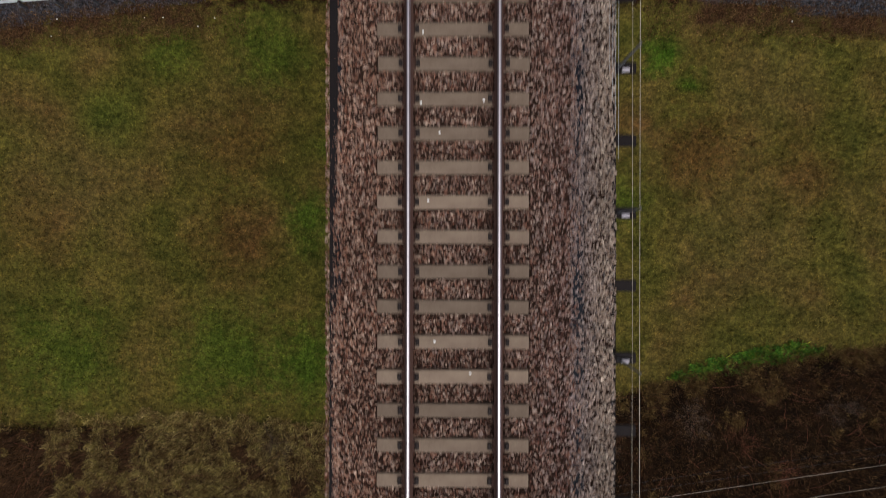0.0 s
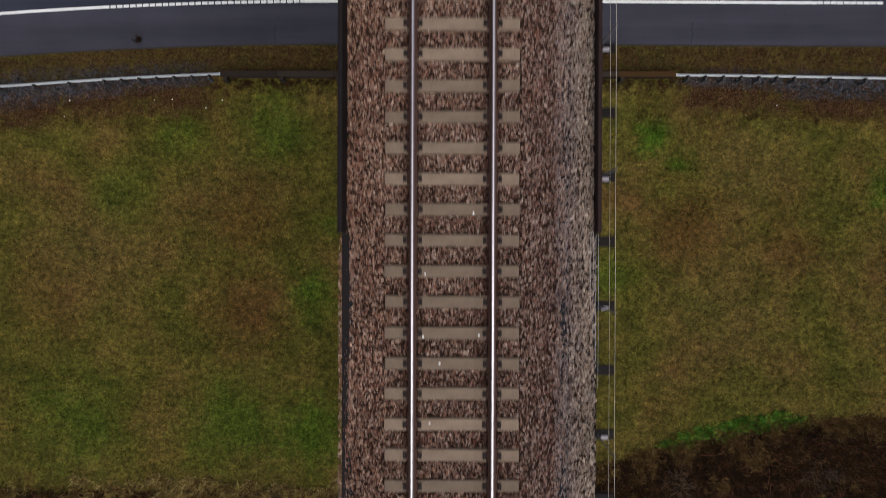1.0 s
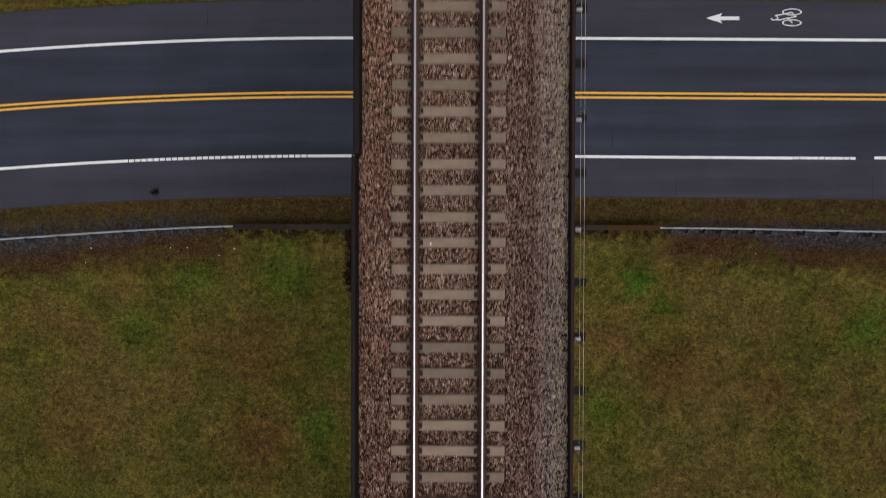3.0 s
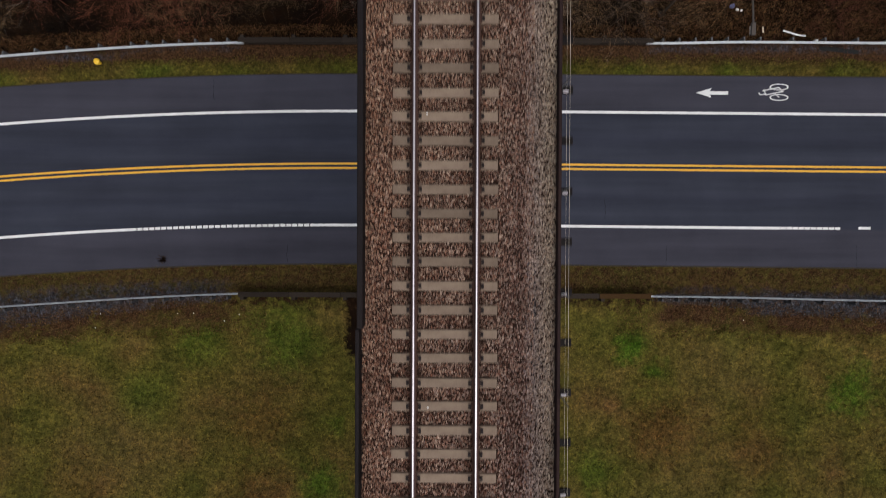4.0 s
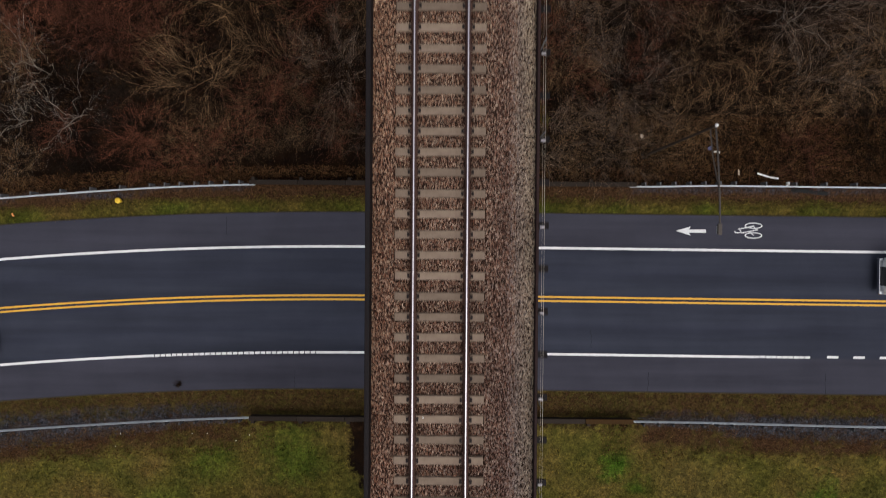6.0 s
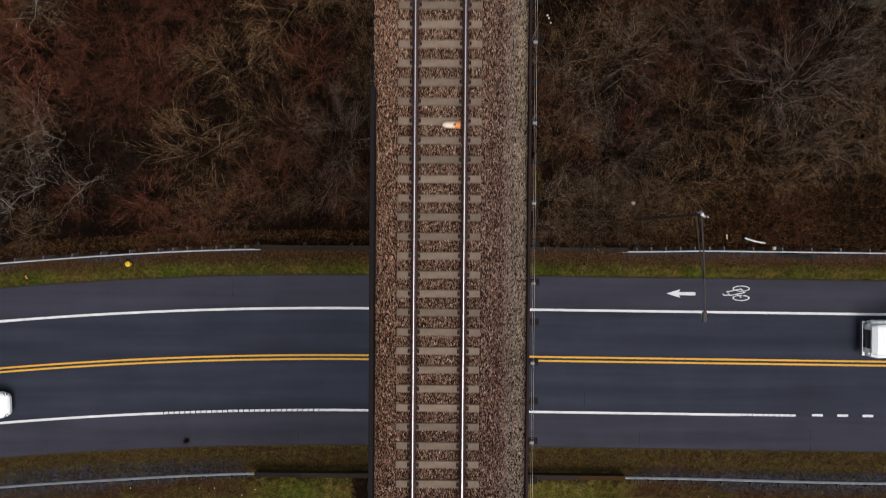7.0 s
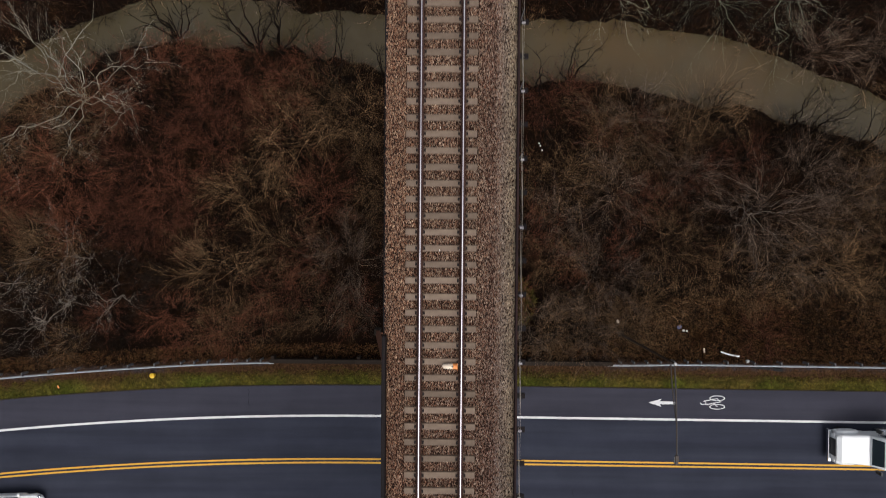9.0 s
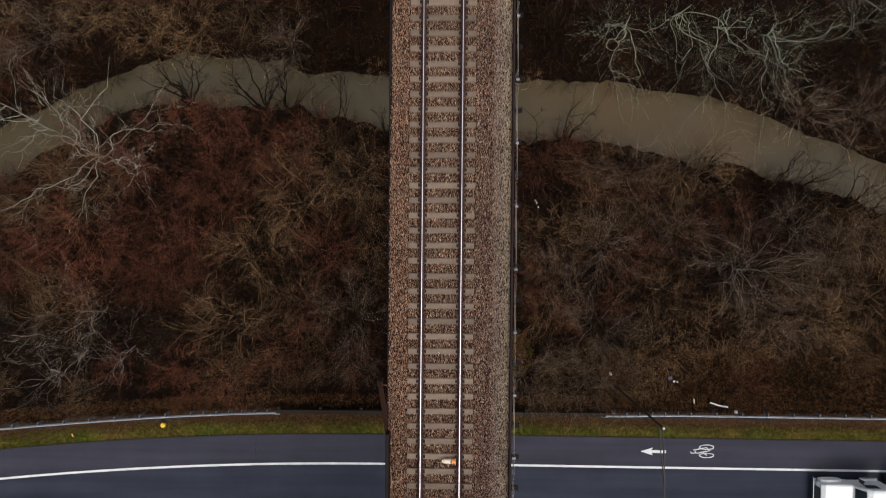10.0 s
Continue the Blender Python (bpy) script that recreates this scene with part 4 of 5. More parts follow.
KINDS = {}
for i, (key, mat, label, *shape) in enumerate((("tan", TWIG_TAN, "leafless tan-brown bush with long arching twigs", 6.0, 13, 0.68, 7, 12, 3, 0.72, 1.15), ("red", TWIG_RED, "leafless red-brown bush with dense fine twigs", 4.8, 12, 0.78, 7, 12, 3, 0.68, 1.35),
                                               ("grey", TWIG_GREY, "leafless grey bush with pale radiating twigs", 6.2, 14, 0.72, 7, 12, 3, 0.70, 1.0), ("dark", TWIG_DARK, "low dark leafless bush in the thicket", 3.6, 9, 0.85, 5, 10, 3, 0.85, 1.4), ("low", TWIG_DARK, "low dark bush hanging over the water", 2.4, 7, 1.0, 4, 9, 2, 0.9, 1.4), ("shore", TWIG_TAN, "low tan bush hanging over the water", 2.4, 7, 1.0, 4, 9, 2, 0.8, 1.3))):
    KINDS[key] = [(*bush_meshes(10 * i + v + 3, *shape, mat), label) for v in range(3)]


def plant(key, v, x, y, scale, turn, group="riverside thicket"):
    trunk, crown, label = KINDS[key][v]
    b = thing("bush", label, "bush", (x, y, 0), group)
    b.matrix_basis = pose(x, y, ground_z(x, y) - 0.05, 0, 0, turn) @ Matrix.Diagonal((*scale, 1))
    part("trunk", trunk, None, b)
    tagged(part("crown", crown, None, b), kind="stuff")


def bush_kind(x, y, r):
    def near(cx, cy, rad):
        return math.exp(-((x - cx) ** 2 + (y - cy) ** 2) / rad ** 2)
    red = 2.6 * near(-19, 43, 8) + 0.9 * near(14.5, 37, 3.5) + 0.6 * near(-27, 40, 5) + 0.5 * near(10, 46, 3)
    grey = 1.1 * near(10, 39.5, 3.2) + 1.2 * near(22, 38, 5) + 0.8 * near(15.5, 43.5, 3) + 0.5 * near(-5, 34, 4)
    tan = 0.45 + 0.8 * near(-11, 36, 5) + 0.5 * near(-9, 43, 4)
    total = red + grey + tan
    return "red" if r < red / total else "grey" if r < (red + grey) / total else "tan"


def scatter(seed, n, gap, x0, x1, y0, y1, ok):
    rnd, pts = random.Random(seed), []
    for _ in range(n):
        x, y = rnd.uniform(x0, x1), rnd.uniform(y0, y1)
        if ok(x, y) and all((x - a) ** 2 + (y - b) ** 2 > gap ** 2 for a, b in pts):
            pts.append((x, y))
    return pts


def shore_s(x):
    return float(np.interp(x, SHORE_X, SHORE_S))


def shore_n(x):
    return float(np.interp(x, SHORE_X, SHORE_N))


def south_thicket(x, y):
    v = y - float(bend(x))
    if x > 14 and v < 32.6:
        return False
    return v > (30.6 if x > 0 else 29.9) and y < shore_s(x) - 0.9 and not -5.2 < x < 7.2


rb = random.Random(77)
# the large crowns that stand out: kind, place, spread of the crown
CROWNS = [("grey", 12.2, 41.2, 3.4), ("tan", 15.5, 44.2, 3.5), ("grey", 22.6, 39.4, 5.0), ("tan", 16.4, 37.2, 3.1), ("tan", 8.0, 36.0, 2.7), ("grey", 11.4, 34.8, 4.0),
          ("tan", -11.0, 44.2, 4.2), ("tan", -15.9, 35.2, 3.8), ("grey", -6.7, 35.6, 3.8), ("red", -21.8, 43.2, 4.4), ("red", -17.2, 46.8, 3.4), ("red", -8.6, 40.4, 3.4),
          ("tan", -14.4, 40.6, 3.4), ("red", -27.5, 41.5, 4.0), ("grey", 29.0, 40.5, 3.6), ("tan", 28.0, 35.2, 3.0), ("grey", 26.2, 42.6, 3.0), ("tan", 20.6, 34.8, 3.0), ("red", 14.8, 40.2, 2.6)]
for i, (kind, x, y, r) in enumerate(CROWNS):
    w = r / {"grey": 4.1, "tan": 3.9, "red": 3.3, "dark": 2.6}[kind]
    plant(kind, i % 3, x, y, (w, w, min(1.2, max(0.8, w))), 47 * i)
for x, y in scatter(1, 9000, 2.4, -37, 37, 28, 52, south_thicket):
    if any((x - cx) ** 2 + (y - cy) ** 2 < (0.62 * r) ** 2 for _, cx, cy, r in CROWNS):
        continue
    if 6 < x < 13.5 and 33 < y < 45 and rb.random() < 0.45:
        continue
    edge = min(1.0, (0.5 if x > 0 else 0.62) + 0.12 * (y - float(bend(x)) - 30.2))
    near_bridge = 0.7 if -6.5 < x < 7.0 else 1.0
    s = rb.uniform(0.6, 0.95) * edge * near_bridge
    kind = "dark" if rb.random() < (0.7 if x < -21 and y < 37 else 0.75 if y - float(bend(x)) < 32.5 and x > 12 else 0.16) else bush_kind(x, y, rb.random())
    plant(kind, rb.randrange(3), x, y, (s * rb.uniform(0.9, 1.15), s * rb.uniform(0.9, 1.15), s), rb.uniform(0, 360))
for x, y in scatter(2, 5000, 2.7, -38, 38, 46, 65, lambda x, y: y > shore_n(x) + 0.7 and not -8.0 < x < 8.0):
    s = rb.uniform(0.6, 1.0)
    plant("dark" if rb.random() < (0.22 if x < 0 else 0.7 if x < 23 else 0.3) else "grey" if rb.random() < (0.3 if x < 0 else 0.7) else ("tan" if rb.random() < 0.65 else "red"), rb.randrange(3), x, y, (s, s, s), rb.uniform(0, 360), group="north bank thicket")
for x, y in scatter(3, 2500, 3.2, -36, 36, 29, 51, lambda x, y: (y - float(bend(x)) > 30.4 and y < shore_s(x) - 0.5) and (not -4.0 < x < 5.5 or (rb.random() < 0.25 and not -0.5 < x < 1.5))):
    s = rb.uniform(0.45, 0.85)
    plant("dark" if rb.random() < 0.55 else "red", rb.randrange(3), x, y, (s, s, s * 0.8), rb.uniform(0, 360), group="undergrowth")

# bushes that hang over the water along both shores
for bank in (-1, 1):
    x = -36.0
    while x < 36:
        x += rb.uniform(0.9, 2.0)
        y = shore_s(x) - rb.uniform(0.1, 0.7) if bank < 0 else shore_n(x) + rb.uniform(-0.4, 0.5)
        s = rb.uniform(0.22, 0.45) * (1.25 if bank > 0 else 1.0)
        if not -3.0 < x < 4.2:
            plant(rb.choice(("low", "shore") if bank > 0 else ("low", "low", "shore")), rb.randrange(3), x, y, (2 * s, 2 * s, 1.6 * s), rb.uniform(0, 360), group="waterside bushes")


def bare_tree(name, label, seed, at, height, lean, limbs, mat, fat=1.0, reach=0.5, group="bare trees", ends=(), forks=8, slim=1.0, crook=1.0):
    """A leafless tree: tapered trunk, crooked limbs, branches and twigs."""
    g = np.random.default_rng(seed)
    t = thing(name, label, "tree", (at[0], at[1], ground_z(*at) - 0.1), group)
    trunk = whip(g, (0, 0, -0.2), (lean[0], lean[1], 1.0), height * 0.75, 0.16 * fat, 0.06 * fat, 8, 0.10, 0.15)
    big, mid, fine = [], [], []
    for i in range(limbs):
        p, d = along(trunk, g.uniform(0.25, 1.0))
        w = side_way(g, d, g.uniform(0.6, 1.25)) + np.array([lean[0], lean[1], 0.1]) * 0.5
        big.append(whip(g, p[:3], w / np.linalg.norm(w), height * reach * g.uniform(0.6, 1.1), 0.06 * fat, 0.010 * fat, 14, 0.36, 0.05, 0.40))
    for e in ends:          # limbs that reach for a given place
        p, _ = along(trunk, g.uniform(0.12, 0.45))
        w = np.array(e, float) - p[:3]
        big.append(whip(g, p[:3], w / np.linalg.norm(w), np.linalg.norm(w) * (0.92 + 0.22 * crook), 0.062 * fat, 0.009 * fat, 16, 0.42 * crook, 0.0, 0.50))
    for b in big:
        span = np.linalg.norm(b[-1, :3] - b[0, :3])
        for f in g.uniform(0.2, 1.0, forks):
            p, d = along(b, f)
            m = whip(g, p[:3], side_way(g, d, g.uniform(0.4, 1.0)), span * g.uniform(0.2, 0.45), 0.021 * fat * slim, 0.007 * fat * slim, 6, 0.26 * crook, 0.05, 0.2)
            mid.append(m)
            for h in g.uniform(0.2, 1.0, forks - 1):
                q, e = along(m, h)
                mid.append(whip(g, q[:3], side_way(g, e, g.uniform(0.4, 1.0)), span * g.uniform(0.06, 0.18), 0.011 * fat * slim, 0.004 * fat * slim, 3, 0.2, 0.1))
    part("trunk", mesh_of("trunk", *tubes([trunk], 8), mat, True), None, t)
    for b in big:
        part("limb", mesh_of("limb", *tubes([b], 6), mat, True), None, t)
    tagged(part("crown", mesh_of("crown", *tubes(mid, 3), mat), None, t, "fine leafless twigs"), kind="stuff")
    return t


PALE = "leafless tree with crooked pale grey bark branches on the riverbank"
bare_tree("pale_tree", PALE, 1, (-26.6, 47.3), 3.2, (0.05, 0.05), 1, BARK_PALE, 0.48, 0.4, forks=7, slim=0.6,
          ends=((5.1, 4.2, 6.0), (4.5, 2.6, 5.5), (4.2, 6.6, 6.5), (-2.6, 6.0, 6.5), (-0.6, 5.2, 6.5), (0.9, 5.0, 6.0), (5.8, 0.0, 5.5), (5.0, -2.4, 5.5), (-3.6, -6.6, 6.0), (2.6, -5.2, 5.0), (-1.0, -4.9, 5.0), (-3.6, 1.0, 5.0), (-3.4, -3.0, 5.0)))
bare_tree("pale_tree", PALE, 2, (-30.8, 49.5), 8.0, (0.0, 0.1), 9, BARK_PALE, 0.33, 0.6, forks=7, slim=0.8)
MOSSY = "leafless tree with drooping pale mossy limbs over the river"
for i, (x, y, h, tips) in enumerate(((13.4, 57.6, 4.5, ((10.5, 51.3), (11.3, 50.9), (12.5, 50.5), (13.2, 51.3), (10.2, 53.6), (14.4, 52.6))),
                                     (17.2, 58.4, 5.0, ((15.1, 51.2), (17.0, 50.6), (17.9, 51.3), (17.8, 48.9), (16.2, 52.6), (18.6, 53.0))),
                                     (20.2, 57.8, 5.0, ((19.0, 49.0), (19.4, 51.0), (20.7, 51.8), (18.4, 50.4), (21.6, 53.0))),
                                     (24.0, 57.2, 5.0, ((21.2, 49.0), (22.4, 49.3), (23.1, 50.1), (24.2, 51.1), (25.3, 51.5), (26.0, 53.6), (22.0, 52.0))),
                                     (29.6, 62.0, 7.0, ((27.2, 53.0), (29.2, 54.4), (31.2, 54.0), (26.6, 55.6))))):
    z = ground_z(x, y)
    bare_tree("pale_tree", MOSSY, 11 + i, (x, y), h, (0.0, -0.3), 1, BARK_MOSSY, 0.36, 0.5, forks=8, slim=0.46, crook=0.7,
              ends=[(a - x, b + 0.9 - y, 6.6 + 0.5 * (b - 50) - z) for a, b in tips])
for i, (x, y, h) in enumerate(((-27.2, 32.6, 3.6), (-23.6, 33.0, 3.8), (-29.4, 30.8, 3.6), (-26.0, 35.6, 4.2), (-31.0, 33.8, 3.6))):
    bare_tree("grey_tree", "leafless grey tree with many fine branches in the thicket", 61 + i, (x, y), h, (0.0, 0.0), 2, BARK_GREY, 0.22, 0.6, "grey trees in the thicket", forks=6, slim=0.8,
              ends=[(2.7 * math.cos(k), 2.7 * math.sin(k), 5.2) for k in (0.3 + i, 1.3 + i, 2.2 + i, 3.3 + i, 4.3 + i, 5.3 + i)])
bare_tree("grey_tree", "leafless tree with pale bark in a grey crown", 71, (22.4, 39.2), 4.0, (0.0, 0.0), 1, BARK_GREY, 0.28, 0.6, "grey trees in the thicket", forks=5, slim=0.7,
          ends=[(r * math.cos(k), r * math.sin(k), 5.2) for k, r in ((1.0, 2.4), (2.0, 2.8), (2.7, 4.0), (3.6, 2.6), (4.4, 3.2), (5.1, 3.4))])
DARKT = "small dark leafless tree at the water's edge"
for i, (x, y, h, tips) in enumerate(((-19.7, 51.6, 2.2, ((-1.6, 2.0, 4.4), (-0.8, 2.6, 4.8), (-2.2, 1.0, 3.6), (1.3, 2.0, 4.2), (2.2, 2.0, 4.6), (-0.2, 1.5, 4.4))),
                                     (-13.8, 51.0, 2.6, ((-1.8, 2.0, 4.6), (-0.5, 3.6, 4.8), (0.4, 2.4, 4.4), (-1.2, 2.9, 4.6), (1.4, 2.2, 4.2), (-2.2, 1.2, 3.6))),
                                     (-12.1, 51.0, 2.4, ((0.8, 1.8, 4.4), (-0.4, 2.2, 4.6), (1.9, 1.4, 4.0), (0.4, 3.0, 4.8))),
                                     (-7.8, 48.2, 3.4, ((0.2, 4.4, 4.8), (-1.3, 3.2, 4.0), (1.4, 3.4, 4.2), (0.9, 2.4, 4.6), (-0.8, 2.2, 4.4))),
                                     (-4.5, 49.3, 1.8, ((-0.6, 1.6, 3.0), (0.6, 1.8, 3.0), (-0.2, 0.8, 3.2))),
                                     (9.3, 48.9, 2.2, ((-0.4, 2.5, 4.2), (0.7, 1.2, 4.0), (-2.0, 1.1, 3.4), (1.3, 1.9, 3.8), (0.2, 1.8, 4.4))),
                                     (6.9, 48.3, 1.8, ((-0.5, 1.4, 3.2), (0.7, 1.2, 3.0), (0.0, 2.0, 3.2))),
                                     (20.0, 46.9, 1.8, ((0.6, 1.6, 3.6), (1.2, 1.4, 3.4), (-0.6, 1.2, 3.2))),
                                     (25.7, 45.6, 2.0, ((-0.6, 2.0, 4.2), (0.4, 2.4, 4.0), (1.0, 1.4, 3.6))),
                                     (27.0, 45.2, 2.0, ((0.8, 1.6, 4.2), (1.6, 1.2, 3.8), (0.2, 2.0, 3.8))),
                                     (30.4, 44.0, 2.4, ((1.2, 1.6, 4.2), (-0.8, 2.4, 4.2), (0.4, 2.6, 4.4), (1.8, 0.6, 4.0))),
                                     (32.4, 43.3, 2.2, ((0.6, 1.2, 4.2), (-0.6, 1.6, 4.0), (1.4, 0.4, 3.8))))):
    bare_tree("dark_tree", DARKT, 31 + i, (x, y), h, (-0.1 if x < 0 else 0.1, 0.2), 2, TWIG_DARK, 1.35 if i < 3 else 0.95, 0.6, "dark trees by the river", ends=tips, forks=5, crook=0.45)


def blades(name, label, pts, height, lean, per, width, material, seed):
    """Tufts of narrow blades, as one heap."""
    g = np.random.default_rng(seed)
    p = np.repeat(pts, per, 0)
    n = len(p)
    p = p + np.concatenate([g.normal(0, 0.035, (n, 2)) * (1 + height * 2), np.zeros((n, 1))], 1)
    a = g.uniform(0, 2 * np.pi, n)
    h = height * g.uniform(0.5, 1.3, n)
    l = np.abs(g.normal(0, lean, n))
    tip = p + np.stack([np.cos(a) * np.sin(l) * h, np.sin(a) * np.sin(l) * h, np.cos(l) * h], 1)
    side = np.stack([-np.sin(a), np.cos(a), np.zeros(n)], 1) * (width * g.uniform(0.6, 1.3, n))[:, None]
    verts = np.stack([p - side, p + side, tip], 1).reshape(-1, 3)
    ob = new(name, mesh_of(name, verts, np.arange(3 * n).reshape(-1, 3), material))
    return tagged(ob, label, "grass", kind="stuff")


def spots(seed, n, x0, x1, y0, y1, ok):
    rnd, out = random.Random(seed), []
    while len(out) < n:
        x, y = rnd.uniform(x0, x1), rnd.uniform(y0, y1)
        if ok(x, y):
            out.append((x, y, ground_z(x, y) - 0.01))
    return np.array(out)


def on_meadow(x, y):
    v = y - float(bend(x))
    bare = 0.5 + 0.5 * wob(x, y, 1.1, 4)
    if -6.2 + 0.4 * wob(x, y, 1.0, 1) < x < 0 and 8.5 < v:
        return False
    return south_edge(x) - 0.4 + 0.8 * wob(x, y, 0.9, 2) < y and v < 11.9 - 0.7 * bare and (abs(x - 0.3) > 2.4) and (v < 10.4 or bare < 0.6)


def on_verge(x, y):
    v = y - float(bend(x))
    ragged = 0.14 * wob(x, y, 2.5, 6)
    return (13.75 < v < 15.3 + ragged and (abs(x) < 12 or wob(x, y, 0.8, 9) > -0.25 or v > 14.3)) or 26.58 + ragged < v < 27.75 + 0.3 * wob(x, y, 1.4, 3)


blades("meadow_grass", "short olive and brown winter grass with green patches", spots(5, 60000, -29, 29, -10, 12.2, on_meadow), 0.16, 0.8, 4, 0.013, GRASS, 5)
blades("verge_grass", "short brown and olive grass along the road edge", spots(6, 15000, -36, 36, 12, 16, on_verge), 0.11, 0.7, 4, 0.010, VERGE, 6)
blades("verge_grass", "short green grass along the road edge", spots(16, 15000, -36, 36, 25, 29, on_verge), 0.11, 0.7, 4, 0.011, GRASS, 16)
blades("russet_grass", "thin russet grass and dead stalks beside the gravel", spots(17, 9000, -34, 34, 8, 13.6, lambda x, y: abs(x + 0.3) > 10.5 and 11.0 + 0.5 * wob(x, y, 0.8, 3) < y - float(bend(x)) < 12.9 + 0.5 * wob(x, y, 1.2, 5)), 0.16, 0.8, 4, 0.009, RUSSET, 17)
blades("dry_grass", "dry straw and olive grass in soft tufts", spots(7, 36000, -28, 4, -17, -4, lambda x, y: y < south_edge(x) + 0.5 + 0.7 * wob(x, y, 1.2, 8) and wob(x, y, 0.5, 3) + 0.45 * wob(x, y, 1.7, 5) + 0.4 * wob(x, y, 6.0, 2) > -0.25 + 0.7 * smooth(-15, -24, x + 3 * wob(x, y, 0.35, 6)) + 0.5 * smooth(-5.5, -3.5, x) and abs(x) > 2.2), 0.36, 0.85, 4, 0.0115, STRAW, 7)
blades("dry_grass", "brown and straw grass on the slope below the meadow", spots(18, 10000, 4, 28, -17, -4, lambda x, y: y < south_edge(x) + 0.2 + 0.4 * wob(x, y, 1.2, 8) and wob(x, y, 0.6, 3) + 0.5 * wob(x, y, 1.9, 5) + 0.5 * wob(x, y, 6.0, 9) > 0.60 - 0.75 * smooth(-2.2, 0.1, y - south_edge(x))), 0.34, 0.85, 4, 0.010, SLOPE, 18)
blades("green_weeds", "bright green leafy weeds at the meadow's edge", spots(8, 620, 11.3, 20, -8, -5.0, lambda x, y: wob(x, y, 2.2, 4) > -0.2 and abs(y - south_edge(x) - 0.25 - 0.3 * wob(x, 0, 0.7)) < 0.5 * smooth(11.2, 13.4, x) * smooth(20.0, 18.4, x)), 0.26, 0.7, 9, 0.019, LEAFY, 8)
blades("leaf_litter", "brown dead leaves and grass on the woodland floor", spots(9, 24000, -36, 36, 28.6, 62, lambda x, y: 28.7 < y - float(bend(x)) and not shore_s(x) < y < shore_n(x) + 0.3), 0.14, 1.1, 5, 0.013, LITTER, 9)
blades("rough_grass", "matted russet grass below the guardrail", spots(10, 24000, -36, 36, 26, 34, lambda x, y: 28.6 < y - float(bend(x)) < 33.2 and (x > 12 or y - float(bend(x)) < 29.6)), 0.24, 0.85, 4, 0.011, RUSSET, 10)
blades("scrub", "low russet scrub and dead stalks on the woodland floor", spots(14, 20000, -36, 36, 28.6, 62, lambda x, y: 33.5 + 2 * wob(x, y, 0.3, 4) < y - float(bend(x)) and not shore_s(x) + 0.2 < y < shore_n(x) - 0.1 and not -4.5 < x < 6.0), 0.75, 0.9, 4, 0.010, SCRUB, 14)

blades("dead_bracken", "dark russet dead bracken beside the meadow", spots(15, 24000, -28, 28, -17, -4, lambda x, y: y < south_edge(x) + 0.1 + 0.4 * wob(x, y, 0.9, 6)), 0.42, 0.85, 4, 0.0095, BRACKEN, 15)


def bramble(seed, n, ok, y0, y1, reach, material, name, label):
    """Tangled arching canes close to the ground."""
    g, rnd, lines = np.random.default_rng(seed), random.Random(seed), []
    while len(lines) < n:
        x, y = rnd.uniform(-34, 34), rnd.uniform(y0, y1)
        if ok(x, y):
            a = g.uniform(0, 2 * np.pi)
            lines.append(whip(g, (x, y, ground_z(x, y) - 0.05), (math.cos(a), math.sin(a), g.uniform(0.5, 1.6)), reach * g.uniform(0.5, 1.3), 0.009, 0.004, 4, 0.2, -1.0))
    ob = new(name, mesh_of(name, *tubes(lines, 3), material))
    tagged(ob, label, "brambles", kind="stuff")


bramble(3, 5200, lambda x, y: y < south_edge(x) - 0.3 + 0.5 * wob(x, y, 0.8, 5), -17, -4, 1.5, TWIG_DARK, "brambles", "dark tangled brambles beside the meadow")
bramble(4, 1300, lambda x, y: y < south_edge(x) + 0.1, -17, -4, 1.3, TWIG_RED, "brambles", "red-brown bramble canes")
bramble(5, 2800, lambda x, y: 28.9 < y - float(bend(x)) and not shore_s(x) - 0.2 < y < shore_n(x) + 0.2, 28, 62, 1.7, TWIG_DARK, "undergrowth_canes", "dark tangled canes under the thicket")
bramble(6, 2500, lambda x, y: 29.4 < y - float(bend(x)) and not shore_s(x) - 0.2 < y < shore_n(x) + 0.2, 28, 62, 1.5, TWIG_RED, "undergrowth_canes", "red-brown canes under the thicket")
for i, (x, y) in enumerate(((12.9, -9.0), (15.6, -10.2), (20.5, -8.5), (-21, -11.0), (-9.2, -10.5), (17.8, -12.0), (8.2, -10.5))):
    plant("red" if i % 2 else "grey", i % 3, x, y, (0.28, 0.28, 0.26), 57 * i, group="saplings by the meadow")
for i, (x, y) in enumerate(((10.6, 31.0), (8.4, 30.9), (6.4, 31.3), (13.6, 31.9))):
    plant("tan" if i % 2 else "grey", i % 3, x, y, (0.75, 0.75, 0.8), 71 * i)
blades("weed_clump", "brown weed clump at the asphalt edge", np.array([(-17.1 + 0.12 * math.cos(k), 15.42 + 0.1 * math.sin(k * 1.7), 0.0) for k in range(14)]), 0.35, 0.9, 8, 0.012, LITTER, 12)
blades("green_tufts", "olive green tufts under the bridge's edge", spots(13, 500, 4.2, 7.0, 31.0, 34.5, lambda x, y: (x - 5.5) ** 2 + 0.5 * (y - 32.6) ** 2 < 1.6), 0.4, 0.8, 6, 0.02, GRASS, 13)

# ---- things along the road ----
def plain(name, colour, rough=0.4, metal=0.0):
    return surface(name, tuple(0.9 * c for c in colour), tuple(min(1, 1.08 * c) for c in colour), 1.5, 20, rough, metal, 0.03)


